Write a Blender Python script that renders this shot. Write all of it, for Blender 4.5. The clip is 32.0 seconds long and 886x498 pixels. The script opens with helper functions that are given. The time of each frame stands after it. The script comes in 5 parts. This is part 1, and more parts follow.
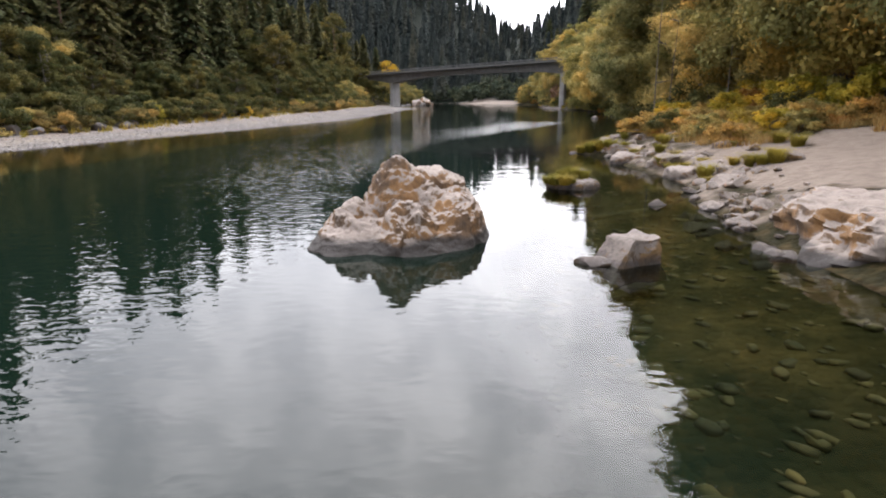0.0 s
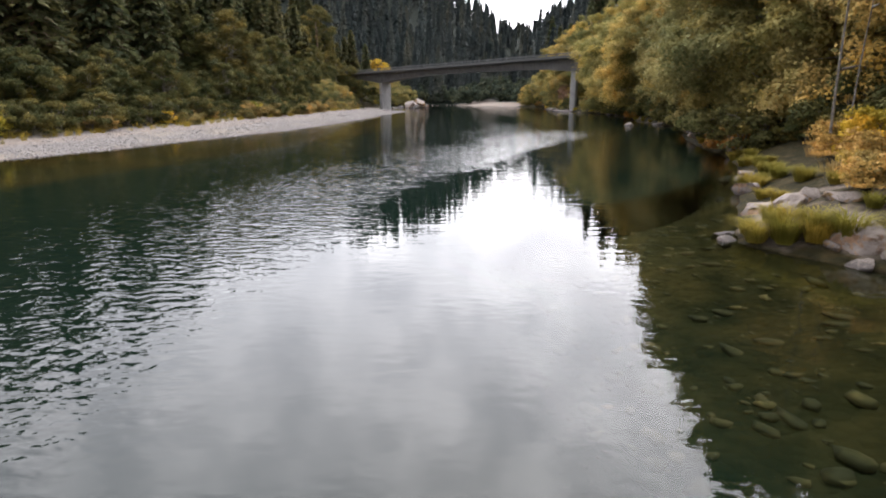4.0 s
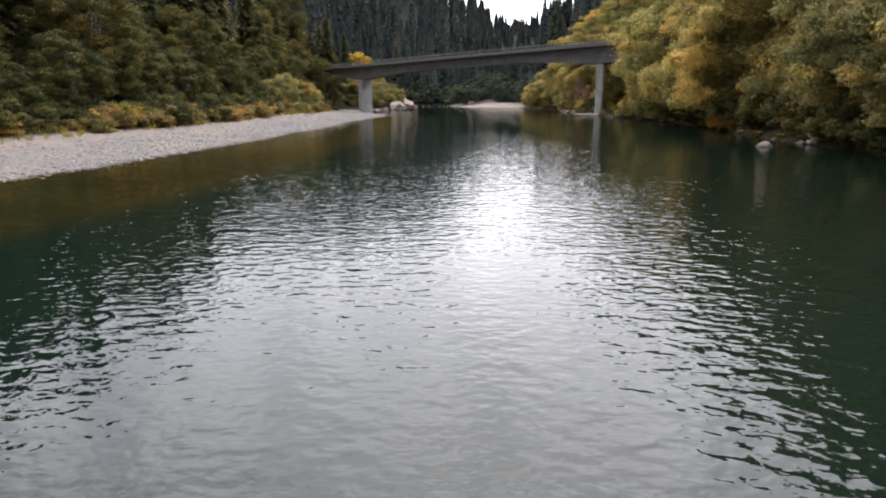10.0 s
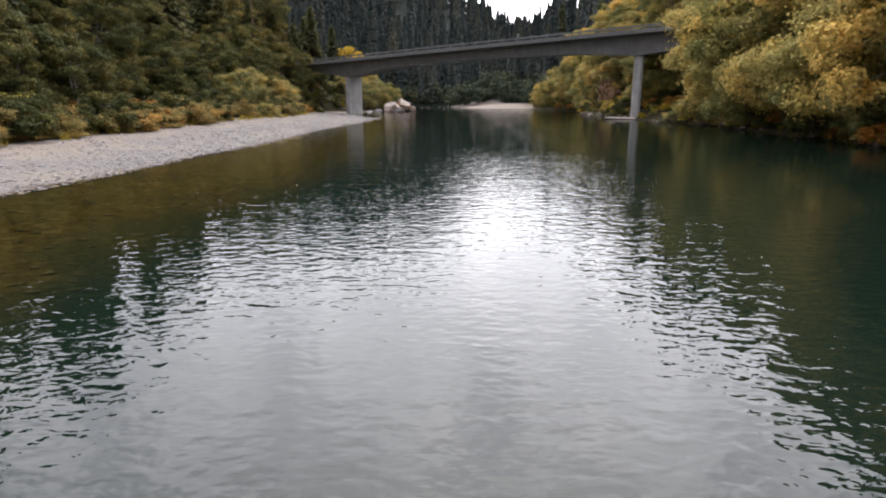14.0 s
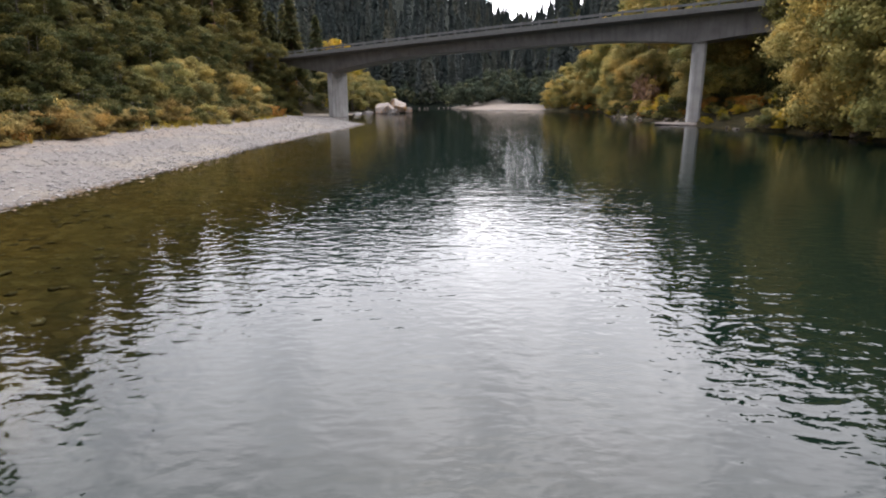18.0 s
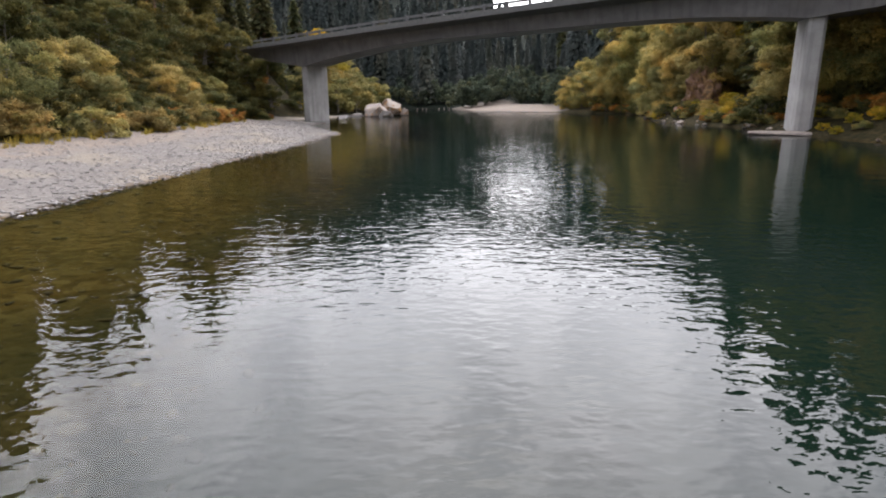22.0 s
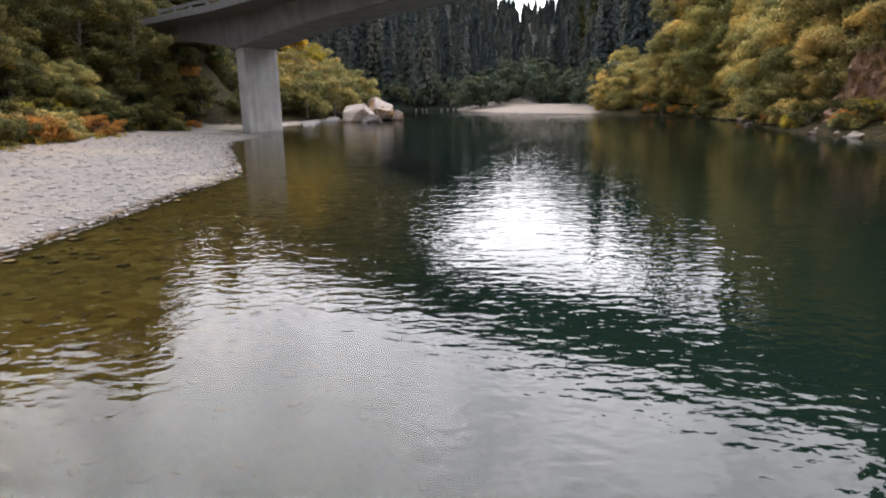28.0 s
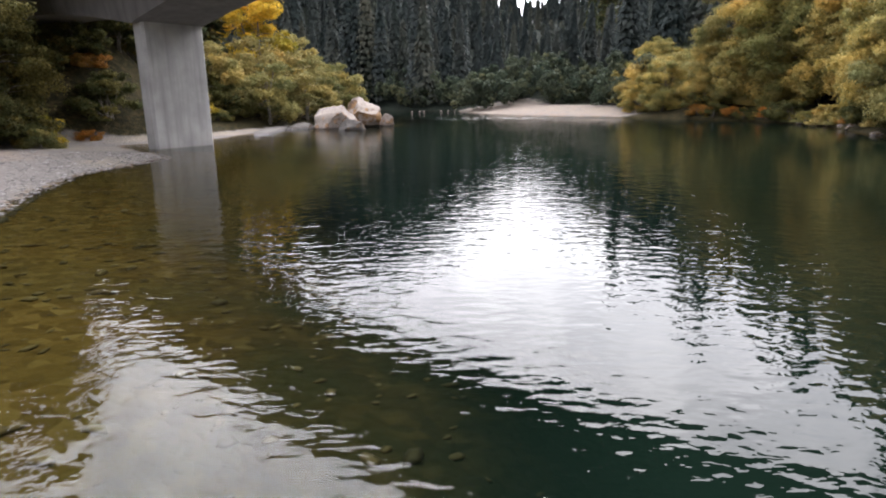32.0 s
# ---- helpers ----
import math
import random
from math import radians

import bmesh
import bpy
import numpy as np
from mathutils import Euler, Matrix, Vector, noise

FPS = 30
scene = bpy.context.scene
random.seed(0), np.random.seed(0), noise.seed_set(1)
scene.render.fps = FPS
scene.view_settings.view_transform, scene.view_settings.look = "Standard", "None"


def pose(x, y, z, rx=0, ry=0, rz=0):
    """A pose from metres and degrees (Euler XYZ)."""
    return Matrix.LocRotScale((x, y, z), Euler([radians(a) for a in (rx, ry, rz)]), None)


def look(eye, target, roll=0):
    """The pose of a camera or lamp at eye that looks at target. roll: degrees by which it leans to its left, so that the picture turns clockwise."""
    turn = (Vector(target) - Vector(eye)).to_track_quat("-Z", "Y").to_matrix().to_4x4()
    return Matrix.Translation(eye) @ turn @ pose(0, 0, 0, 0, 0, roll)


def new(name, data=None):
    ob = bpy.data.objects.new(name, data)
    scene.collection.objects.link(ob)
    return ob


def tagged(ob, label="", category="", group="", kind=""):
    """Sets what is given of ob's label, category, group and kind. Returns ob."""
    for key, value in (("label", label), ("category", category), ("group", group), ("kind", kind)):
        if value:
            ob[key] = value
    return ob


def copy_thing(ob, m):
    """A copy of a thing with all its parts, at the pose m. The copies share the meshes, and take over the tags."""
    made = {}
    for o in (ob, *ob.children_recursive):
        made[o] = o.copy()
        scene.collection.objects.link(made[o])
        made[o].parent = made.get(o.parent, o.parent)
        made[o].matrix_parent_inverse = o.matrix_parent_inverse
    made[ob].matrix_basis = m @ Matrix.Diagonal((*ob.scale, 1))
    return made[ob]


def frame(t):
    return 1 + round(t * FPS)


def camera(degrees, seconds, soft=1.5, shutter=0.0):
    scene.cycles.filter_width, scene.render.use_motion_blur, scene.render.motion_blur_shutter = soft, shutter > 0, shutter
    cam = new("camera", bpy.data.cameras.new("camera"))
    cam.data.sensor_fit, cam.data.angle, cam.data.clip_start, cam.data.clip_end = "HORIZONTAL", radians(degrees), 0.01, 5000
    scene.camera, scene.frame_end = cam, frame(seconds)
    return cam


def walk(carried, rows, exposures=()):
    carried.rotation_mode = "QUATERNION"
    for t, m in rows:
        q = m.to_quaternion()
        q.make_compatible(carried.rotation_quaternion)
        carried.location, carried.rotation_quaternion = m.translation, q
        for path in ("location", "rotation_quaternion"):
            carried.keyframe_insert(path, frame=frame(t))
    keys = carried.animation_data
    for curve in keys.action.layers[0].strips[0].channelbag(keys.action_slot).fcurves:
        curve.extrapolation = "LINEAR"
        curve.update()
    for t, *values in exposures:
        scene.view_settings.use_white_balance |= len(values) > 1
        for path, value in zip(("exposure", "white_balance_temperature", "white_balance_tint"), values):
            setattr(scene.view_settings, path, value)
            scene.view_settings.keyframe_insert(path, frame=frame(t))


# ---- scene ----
cam = camera(74.02, 32.0, soft=2.0)
walk(cam, [
    (0.0, pose(1.602, -7.469, 2.738, 75.56, 0.06, 0.74)),
    (1.0, pose(1.802, -2.936, 2.738, 75.57, 0.09, 0.70)),
    (2.0, pose(1.967, 1.705, 2.739, 75.58, 0.18, 0.71)),
    (3.0, pose(2.099, 6.387, 2.739, 75.69, 0.09, 0.64)),
    (6.0, pose(2.317, 20.713, 2.739, 75.67, 0.17, 0.45)),
    (9.0, pose(2.304, 35.042, 2.740, 75.69, 0.09, 0.01)),
    (13.0, pose(2.019, 54.465, 2.741, 75.73, 0.10, -0.05)),
    (16.0, pose(1.668, 69.224, 2.741, 75.73, 0.12, -0.19)),
    (19.0, pose(1.256, 83.940, 2.742, 75.74, 0.13, -0.32)),
    (23.0, pose(0.700, 103.369, 2.742, 75.74, 0.25, -0.49)),
    (26.0, pose(0.343, 117.391, 2.743, 75.69, 0.33, -0.48)),
    (28.0, pose(0.161, 126.599, 2.743, 75.65, 0.39, -0.47)),
    (30.0, pose(0.042, 135.419, 2.744, 75.66, 0.42, -0.55)),
    (32.0, pose(0.001, 144.085, 2.744, 75.67, 0.45, -0.64)),
], exposures=((0.0, 0.62), (3.0, 0.60), (6.5, 0.50), (25.0, 0.50), (27.0, 0.56), (30.0, 0.72), (32.0, 0.82)))

# ---------------------------------------------------------------- light
world = bpy.data.worlds.new("overcast_sky")
scene.world = world
world.use_nodes = True
wn, wl = world.node_tree.nodes, world.node_tree.links
wn.clear()
SUN_ELEV, SUN_AZ = 52, 6          # degrees; azimuth clockwise from +y
sky = wn.new("ShaderNodeTexSky")
sky.sky_type, sky.sun_disc = "NISHITA", False
sky.sun_elevation, sky.sun_rotation = radians(SUN_ELEV), radians(SUN_AZ)
sky.air_density, sky.dust_density, sky.ozone_density = 1.0, 4.0, 1.0
sky_bg = wn.new("ShaderNodeBackground")
sky_bg.inputs["Strength"].default_value = 0.05
wl.new(sky.outputs["Color"], sky_bg.inputs["Color"])
# the cloud sheet: soft, thicker and thinner patches
wtc = wn.new("ShaderNodeTexCoord")
wno = wn.new("ShaderNodeTexNoise")
wno.inputs["Scale"].default_value, wno.inputs["Detail"].default_value = 9.0, 5.0
wl.new(wtc.outputs["Generated"], wno.inputs["Vector"])
wra = wn.new("ShaderNodeValToRGB")
wra.color_ramp.elements[0].position, wra.color_ramp.elements[0].color = 0.3, (0.58, 0.58, 0.65, 1)
wra.color_ramp.elements[1].position, wra.color_ramp.elements[1].color = 0.7, (1.14, 1.115, 1.18, 1)
wl.new(wno.outputs["Fac"], wra.inputs["Fac"])
cloud_bg = wn.new("ShaderNodeBackground")
wl.new(wra.outputs["Color"], cloud_bg.inputs["Color"])
# thin overcast: the sheet glows widely round the hidden sun
sun_dir = Vector((math.sin(radians(SUN_AZ)) * math.cos(radians(SUN_ELEV)),
                  math.cos(radians(SUN_AZ)) * math.cos(radians(SUN_ELEV)), math.sin(radians(SUN_ELEV))))
wdot = wn.new("ShaderNodeVectorMath")
wdot.operation = "DOT_PRODUCT"
wdot.inputs[1].default_value = sun_dir
wl.new(wtc.outputs["Generated"], wdot.inputs[0])
wpos = wn.new("ShaderNodeMath")
wpos.operation = "MAXIMUM"
wpos.inputs[1].default_value = 0.0
wl.new(wdot.outputs["Value"], wpos.inputs[0])
wpow = wn.new("ShaderNodeMath")
wpow.operation = "POWER"
wpow.inputs[1].default_value = 3.2
wl.new(wpos.outputs[0], wpow.inputs[0])
wmap = wn.new("ShaderNodeMath")
wmap.operation = "MULTIPLY_ADD"
wmap.inputs[1].default_value, wmap.inputs[2].default_value = 5.3, 0.92
wl.new(wpow.outputs[0], wmap.inputs[0])
wl.new(wmap.outputs[0], cloud_bg.inputs["Strength"])
wadd = wn.new("ShaderNodeAddShader")
wout = wn.new("ShaderNodeOutputWorld")
wl.new(sky_bg.outputs[0], wadd.inputs[0])
wl.new(cloud_bg.outputs[0], wadd.inputs[1])
wl.new(wadd.outputs[0], wout.inputs["Surface"])
sun = new("sun", bpy.data.lights.new("sun", "SUN"))
sun.data.energy, sun.data.angle, sun.data.color = 0.5, radians(140), (1.0, 0.96, 0.9)
sun.matrix_world = look(sun_dir * 200, (0, 0, 0))


# ---------------------------------------------------------------- materials
class Mat:
    """A small builder for node materials."""

    def __init__(self, name, rough=0.8):
        self.m = bpy.data.materials.new(name)
        self.m.use_nodes = True
        self.n, self.l = self.m.node_tree.nodes, self.m.node_tree.links
        self.b = self.n["Principled BSDF"]
        self.b.inputs["Roughness"].default_value = rough
        self.pos = None

    def at(self, scale=(1, 1, 1), turn=0.0):
        """World-sized coordinates (object space, metres)."""
        tc = self.n.new("ShaderNodeTexCoord")
        mp = self.n.new("ShaderNodeMapping")
        mp.inputs["Scale"].default_value = scale
        mp.inputs["Rotation"].default_value[2] = turn
        self.l.new(tc.outputs["Object"], mp.inputs["Vector"])
        return mp.outputs["Vector"]

    def noise(self, scale, detail=4.0, rough=0.55, vec=None, distort=0.0):
        t = self.n.new("ShaderNodeTexNoise")
        t.inputs["Scale"].default_value, t.inputs["Detail"].default_value = scale, detail
        t.inputs["Roughness"].default_value, t.inputs["Distortion"].default_value = rough, distort
        self.l.new(vec if vec else self.at(), t.inputs["Vector"])
        return t.outputs["Fac"]

    def voronoi(self, scale, feature="F1", vec=None, out="Distance"):
        t = self.n.new("ShaderNodeTexVoronoi")
        t.feature = feature
        t.inputs["Scale"].default_value = scale
        self.l.new(vec if vec else self.at(), t.inputs["Vector"])
        return t.outputs[out]

    def ramp(self, fac, *stops):
        r = self.n.new("ShaderNodeValToRGB")
        e = r.color_ramp.elements
        while len(e) < len(stops):
            e.new(0.5)
        for k, (p, c) in zip(e, stops):
            k.position = p
            k.color = (*c, 1) if len(c) == 3 else c
        self.l.new(fac, r.inputs["Fac"])
        return r.outputs["Color"]

    def mix(self, fac, a, b, kind="MIX"):
        x = self.n.new("ShaderNodeMix")
        x.data_type, x.blend_type = "RGBA", kind
        for i, v in ((0, fac), (6, a), (7, b)):
            if isinstance(v, (int, float)):
                x.inputs[i].default_value = v
            elif isinstance(v, tuple):
                x.inputs[i].default_value = (*v, 1)
            else:
                self.l.new(v, x.inputs[i])
        return x.outputs[2]

    def math(self, op, a, b=0.0, c=0.0):
        x = self.n.new("ShaderNodeMath")
        x.operation = op
        for i, v in enumerate((a, b, c)):
            if isinstance(v, (int, float)):
                x.inputs[i].default_value = v
            else:
                self.l.new(v, x.inputs[i])
        return x.outputs[0]

    def span(self, v, lo, hi, a=0.0, b=1.0):
        x = self.n.new("ShaderNodeMapRange")
        x.interpolation_type = "SMOOTHSTEP"
        for i, w in enumerate((lo, hi, a, b), 1):
            x.inputs[i].default_value = w
        self.l.new(v, x.inputs[0])
        return x.outputs[0]

    def axis(self, k):
        s = self.n.new("ShaderNodeSeparateXYZ")
        g = self.n.new("ShaderNodeNewGeometry")
        self.l.new(g.outputs["Position"], s.inputs[0])
        return s.outputs[k]

    def upness(self):
        s = self.n.new("ShaderNodeSeparateXYZ")
        g = self.n.new("ShaderNodeNewGeometry")
        self.l.new(g.outputs["Normal"], s.inputs[0])
        return s.outputs[2]

    def island(self):
        return self.n.new("ShaderNodeNewGeometry").outputs["Random Per Island"]

    def each(self):
        return self.n.new("ShaderNodeObjectInfo").outputs["Random"]

    def color(self, c):
        if isinstance(c, tuple):
            self.b.inputs["Base Color"].default_value = (*c, 1)
        else:
            self.l.new(c, self.b.inputs["Base Color"])
        return self

    def bump(self, height, strength=0.5, distance=0.05):
        x = self.n.new("ShaderNodeBump")
        x.inputs["Strength"].default_value, x.inputs["Distance"].default_value = strength, distance
        self.l.new(height, x.inputs["Height"])
        self.l.new(x.outputs[0], self.b.inputs["Normal"])
        return self


def leaf_mat(name, dark, mid, light, accent=None, amount=0.0, bough=0.8, clumped=True):
    m = Mat(name, 0.75)
    low = tuple(0.45 * a + 0.55 * b for a, b in zip(dark, mid))
    c = m.ramp(m.island(), (0.0, low), (0.45, mid), (0.9, tuple(0.5 * (a + b) for a, b in zip(mid, light))), (1.0, light))
    # greener and browner parts of a crown
    c = m.mix(1.0, c, m.ramp(m.noise(bough, 3.0), (0.36, (0.72, 0.80, 0.76)), (0.5, (1.0, 1.0, 1.0)), (0.66, (1.22, 1.14, 1.05))), "MULTIPLY")
    if clumped:      # every bough has leaves of its own age
        t = m.n.new("ShaderNodeAttribute")
        t.attribute_name = "bough"
        c = m.mix(1.0, c, m.ramp(t.outputs["Fac"], (0.0, (0.56, 0.62, 0.62)), (0.5, (1.0, 1.0, 1.0)), (1.0, (1.40, 1.22, 0.98))), "MULTIPLY")
    if accent:
        patch = m.span(m.noise(0.55, 2.0), 0.62 - amount, 0.80 - amount)
        c = m.mix(patch, c, m.ramp(m.island(), (0.0, tuple(0.6 * v for v in accent)), (1.0, accent)))
    shift = m.ramp(m.each(), (0.0, (0.74, 0.84, 0.80)), (0.5, (0.97, 1.0, 0.96)), (1.0, (1.14, 1.06, 0.94)))
    c = m.mix(1.0, c, shift, "MULTIPLY")
    m.color(c)
    m.b.inputs["Specular IOR Level"].default_value = 0.12
    tr = m.n.new("ShaderNodeBsdfTranslucent")
    mx = m.n.new("ShaderNodeMixShader")
    mx.inputs[0].default_value = 0.33
    m.l.new(c, tr.inputs["Color"])
    out = m.n["Material Output"]
    m.l.new(m.b.outputs[0], mx.inputs[1])
    m.l.new(tr.outputs[0], mx.inputs[2])
    m.l.new(mx.outputs[0], out.inputs["Surface"])
    return m.m


M_ALDER = leaf_mat("alder_leaves", (0.225, 0.185, 0.064), (0.345, 0.282, 0.102), (0.47, 0.39, 0.155), (0.50, 0.30, 0.06), 0.03)
M_WILLOW = leaf_mat("willow_leaves", (0.19, 0.16, 0.062), (0.285, 0.24, 0.095), (0.40, 0.335, 0.145), (0.40, 0.24, 0.06), 0.02)
M_TANALDER = leaf_mat("thin_alder_leaves", (0.30, 0.225, 0.09), (0.45, 0.35, 0.14), (0.58, 0.47, 0.20), (0.56, 0.36, 0.07), 0.04)
M_GREEN = leaf_mat("green_leaves", (0.045, 0.048, 0.019), (0.088, 0.086, 0.031), (0.15, 0.136, 0.048), (0.30, 0.20, 0.045), 0.04)
M_YELLOW = leaf_mat("yellow_leaves", (0.27, 0.185, 0.02), (0.44, 0.32, 0.04), (0.57, 0.44, 0.08))
M_RUST = leaf_mat("rust_leaves", (0.17, 0.068, 0.018), (0.30, 0.135, 0.032), (0.42, 0.22, 0.06), (0.18, 0.13, 0.035), 0.05)
M_BRACKEN = leaf_mat("bracken_fronds", (0.25, 0.145, 0.048), (0.40, 0.245, 0.080), (0.54, 0.36, 0.13), (0.54, 0.36, 0.06), 0.10)
M_TANBUSH = leaf_mat("tan_bush_leaves", (0.17, 0.115, 0.04), (0.27, 0.19, 0.072), (0.38, 0.28, 0.12), (0.18, 0.15, 0.04), 0.05)
M_CONIFER = leaf_mat("conifer_needles", (0.056, 0.060, 0.030), (0.092, 0.095, 0.046), (0.135, 0.132, 0.064))
# bluer than the near needles: distance haze painted into the base colour
M_FARFIR = leaf_mat("hazy_far_conifer_needles", (0.040, 0.050, 0.053), (0.052, 0.064, 0.067), (0.072, 0.086, 0.087), None, 0.0, 0.16)
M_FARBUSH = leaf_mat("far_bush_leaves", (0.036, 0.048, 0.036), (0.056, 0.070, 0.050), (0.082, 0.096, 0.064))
M_TUFT = leaf_mat("tuft_grass", (0.15, 0.125, 0.02), (0.27, 0.21, 0.038), (0.40, 0.30, 0.07), (0.45, 0.26, 0.05), 0.02, clumped=False)
M_DRY = leaf_mat("dry_grass", (0.26, 0.14, 0.05), (0.44, 0.26, 0.10), (0.56, 0.38, 0.17), (0.42, 0.18, 0.05), 0.08, clumped=False)


def bark(name, a, b):
    m = Mat(name, 0.9)
    v = m.at((3, 3, 0.5))
    m.color(m.mix(m.noise(1.2, 2.0), m.ramp(m.noise(4.0, 5.0, vec=v), (0.3, a), (0.7, b)), m.ramp(m.noise(9.0, 3.0), (0.4, a), (0.6, tuple(1.25 * x for x in b)))))
    return m.bump(m.noise(6.0, 5.0, vec=v), 0.7, 0.04).m


M_BARK = bark("grey_bark", (0.08, 0.068, 0.056), (0.21, 0.185, 0.155))
M_REDBARK = bark("red_bark", (0.07, 0.038, 0.026), (0.19, 0.11, 0.08))
M_DEAD = bark("dead_wood", (0.20, 0.17, 0.15), (0.46, 0.42, 0.38))


def concrete(name, lo, hi):
    m = Mat(name, 0.85)
    streak = m.noise(1.0, 5.0, vec=m.at((2.2, 2.2, 0.12)))
    base = m.ramp(m.noise(0.7, 5.0), (0.3, lo), (0.7, hi))
    c = m.mix(m.math("MULTIPLY", m.span(streak, 0.45, 0.75), 0.5), base, tuple(0.62 * v for v in lo))
    fine = m.noise(24.0, 4.0)
    c = m.mix(0.25, c, m.ramp(fine, (0.3, (0.2, 0.2, 0.2)), (0.7, (0.6, 0.6, 0.59))), "OVERLAY")
    m.color(c)
    return m.bump(fine, 0.35, 0.01).m


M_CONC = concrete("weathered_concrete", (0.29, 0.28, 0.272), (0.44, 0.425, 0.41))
# girder: streaky like the piers, but darker, with its shade mixed into the colour
M_GIRDER = concrete("shaded_girder_concrete", (0.135, 0.128, 0.126), (0.21, 0.20, 0.196))


def rock_mat(name, lo, hi, stain, amount, wet=True, grain=1.0, tide=0.02, soak=0.72):
    m = Mat(name, 0.85)
    big = m.noise(0.9 * grain, 6.0, 0.6)
    fine = m.noise(7.0 * grain, 8.0, 0.65)
    mid = tuple(0.35 * a + 0.65 * b for a, b in zip(lo, hi))
    c = m.ramp(m.math("ADD", m.math("MULTIPLY", fine, 0.5), m.math("MULTIPLY", big, 0.5)), (0.34, lo), (0.46, mid), (0.62, hi))
    # lichen and iron stains with hard, ragged borders, mostly on the steeper faces
    steep = m.span(m.upness(), 0.35, 0.92, 0.13, -0.07)
    pick = m.math("ADD", m.math("ADD", m.noise(1.5 * grain, 7.0, 0.68, distort=0.5), steep), amount)
    pat = m.span(pick, 0.59, 0.65)
    st = m.ramp(m.noise(2.6 * grain, 6.0, 0.65), (0.38, tuple(0.22 * v for v in stain)), (0.48, tuple(0.5 * v for v in stain)), (0.56, tuple(0.95 * v for v in stain)), (0.72, tuple(1.25 * v for v in stain)))
    c = m.mix(m.math("MULTIPLY", pat, 0.88), c, st)
    fleck = m.span(m.noise(5.5 * grain, 8.0, 0.7, m.at((1.0, 1.0, 2.2))), 0.60, 0.66)
    c = m.mix(m.math("MULTIPLY", fleck, 0.75), c, tuple(0.32 * v for v in stain))
    if wet:   # the dark water line of a river stone
        edge = m.math("ADD", m.axis(2), m.math("MULTIPLY", m.noise(1.1 if soak > 0.8 else 2.2, 4.0), -0.35))
        line = m.span(edge, tide - 0.14, tide, 1.0, 0.0)
        c = m.mix(m.math("MULTIPLY", line, soak), c, (0.018, 0.015, 0.013) if soak > 0.8 else (0.042, 0.036, 0.034))
    m.color(c)
    h = m.math("ADD", m.math("MULTIPLY", fine, 0.6), m.math("MULTIPLY", m.noise(26.0 * grain, 5.0), 0.25))
    return m.bump(h, 0.9, 0.07).m


M_BOULDER = rock_mat("stained_boulder_rock", (0.118, 0.093, 0.077), (0.300, 0.250, 0.213), (0.205, 0.100, 0.026), 0.055, True, 0.62, 0.12, 0.95)
M_GREYROCK = rock_mat("grey_river_rock", (0.062, 0.050, 0.043), (0.215, 0.178, 0.152), (0.24, 0.14, 0.05), -0.02)
M_REDROCK = rock_mat("red_cut_rock", (0.065, 0.036, 0.025), (0.22, 0.125, 0.085), (0.20, 0.11, 0.035), 0.04, False)
M_DARKROCK = rock_mat("dark_wet_rock", (0.018, 0.016, 0.015), (0.075, 0.064, 0.056), (0.10, 0.06, 0.03), 0.0)
M_PALE = rock_mat("pale_rock", (0.095, 0.078, 0.066), (0.265, 0.22, 0.188), (0.30, 0.17, 0.09), -0.04)


def pebble_mat():
    m = Mat("river_pebbles", 0.85)
    c = m.ramp(m.island(), (0.0, (0.125, 0.115, 0.11)), (0.4, (0.168, 0.155, 0.146)), (0.85, (0.222, 0.205, 0.193)), (1.0, (0.34, 0.32, 0.305)))
    c = m.mix(0.4, c, m.ramp(m.noise(14.0, 4.0), (0.3, (0.25, 0.25, 0.25)), (0.7, (0.7, 0.7, 0.7))), "OVERLAY")
    damp = m.span(m.math("ADD", m.axis(2), m.math("MULTIPLY", m.noise(1.6, 4.0), -0.10)), -0.06, -0.01, 0.0, 1.0)
    c = m.mix(damp, m.mix(1.0, c, (0.50, 0.40, 0.30), "MULTIPLY"), c)
    return m.color(c).bump(m.noise(40.0, 3.0), 0.3, 0.01).m


M_PEBBLE = pebble_mat()


def bedstone_mat():
    m = Mat("algae_stones", 0.8)
    c = m.ramp(m.island(), (0.0, (0.07, 0.043, 0.014)), (0.5, (0.14, 0.085, 0.026)), (0.93, (0.20, 0.13, 0.05)), (1.0, (0.27, 0.20, 0.11)))
    slime = m.ramp(m.noise(2.2, 6.0), (0.38, (0.040, 0.036, 0.016)), (0.55, (0.090, 0.072, 0.029)), (0.68, (0.165, 0.12, 0.055)))
    slime = m.mix(1.0, slime, m.ramp(m.island(), (0.0, (0.8, 0.8, 0.8)), (0.6, (1.3, 1.25, 1.2)), (1.0, (2.2, 2.0, 1.8))), "MULTIPLY")
    c = m.mix(m.span(m.axis(1), 24.0, 40.0, 1.0, 0.0), c, slime)
    # deeper stones go green-black: the water's dimming painted into their colour
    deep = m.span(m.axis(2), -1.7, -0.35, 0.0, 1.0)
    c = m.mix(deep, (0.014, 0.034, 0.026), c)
    return m.color(c).m


M_BEDSTONE = bedstone_mat()


def metal(name, c, rough, metallic):
    m = Mat(name, rough)
    m.b.inputs["Metallic"].default_value = metallic
    d = tuple(0.75 * v for v in c)
    m.color(m.ramp(m.noise(3.0, 4.0), (0.35, d), (0.65, c)))
    return m.m


M_RAIL = metal("galvanised_steel", (0.15, 0.15, 0.152), 0.65, 0.3)
# deck, kerb and abutment concrete, the overhang's shade put into its colour
M_SHADECONC = metal("shade_darkened_concrete", (0.13, 0.127, 0.122), 0.9, 0.0)


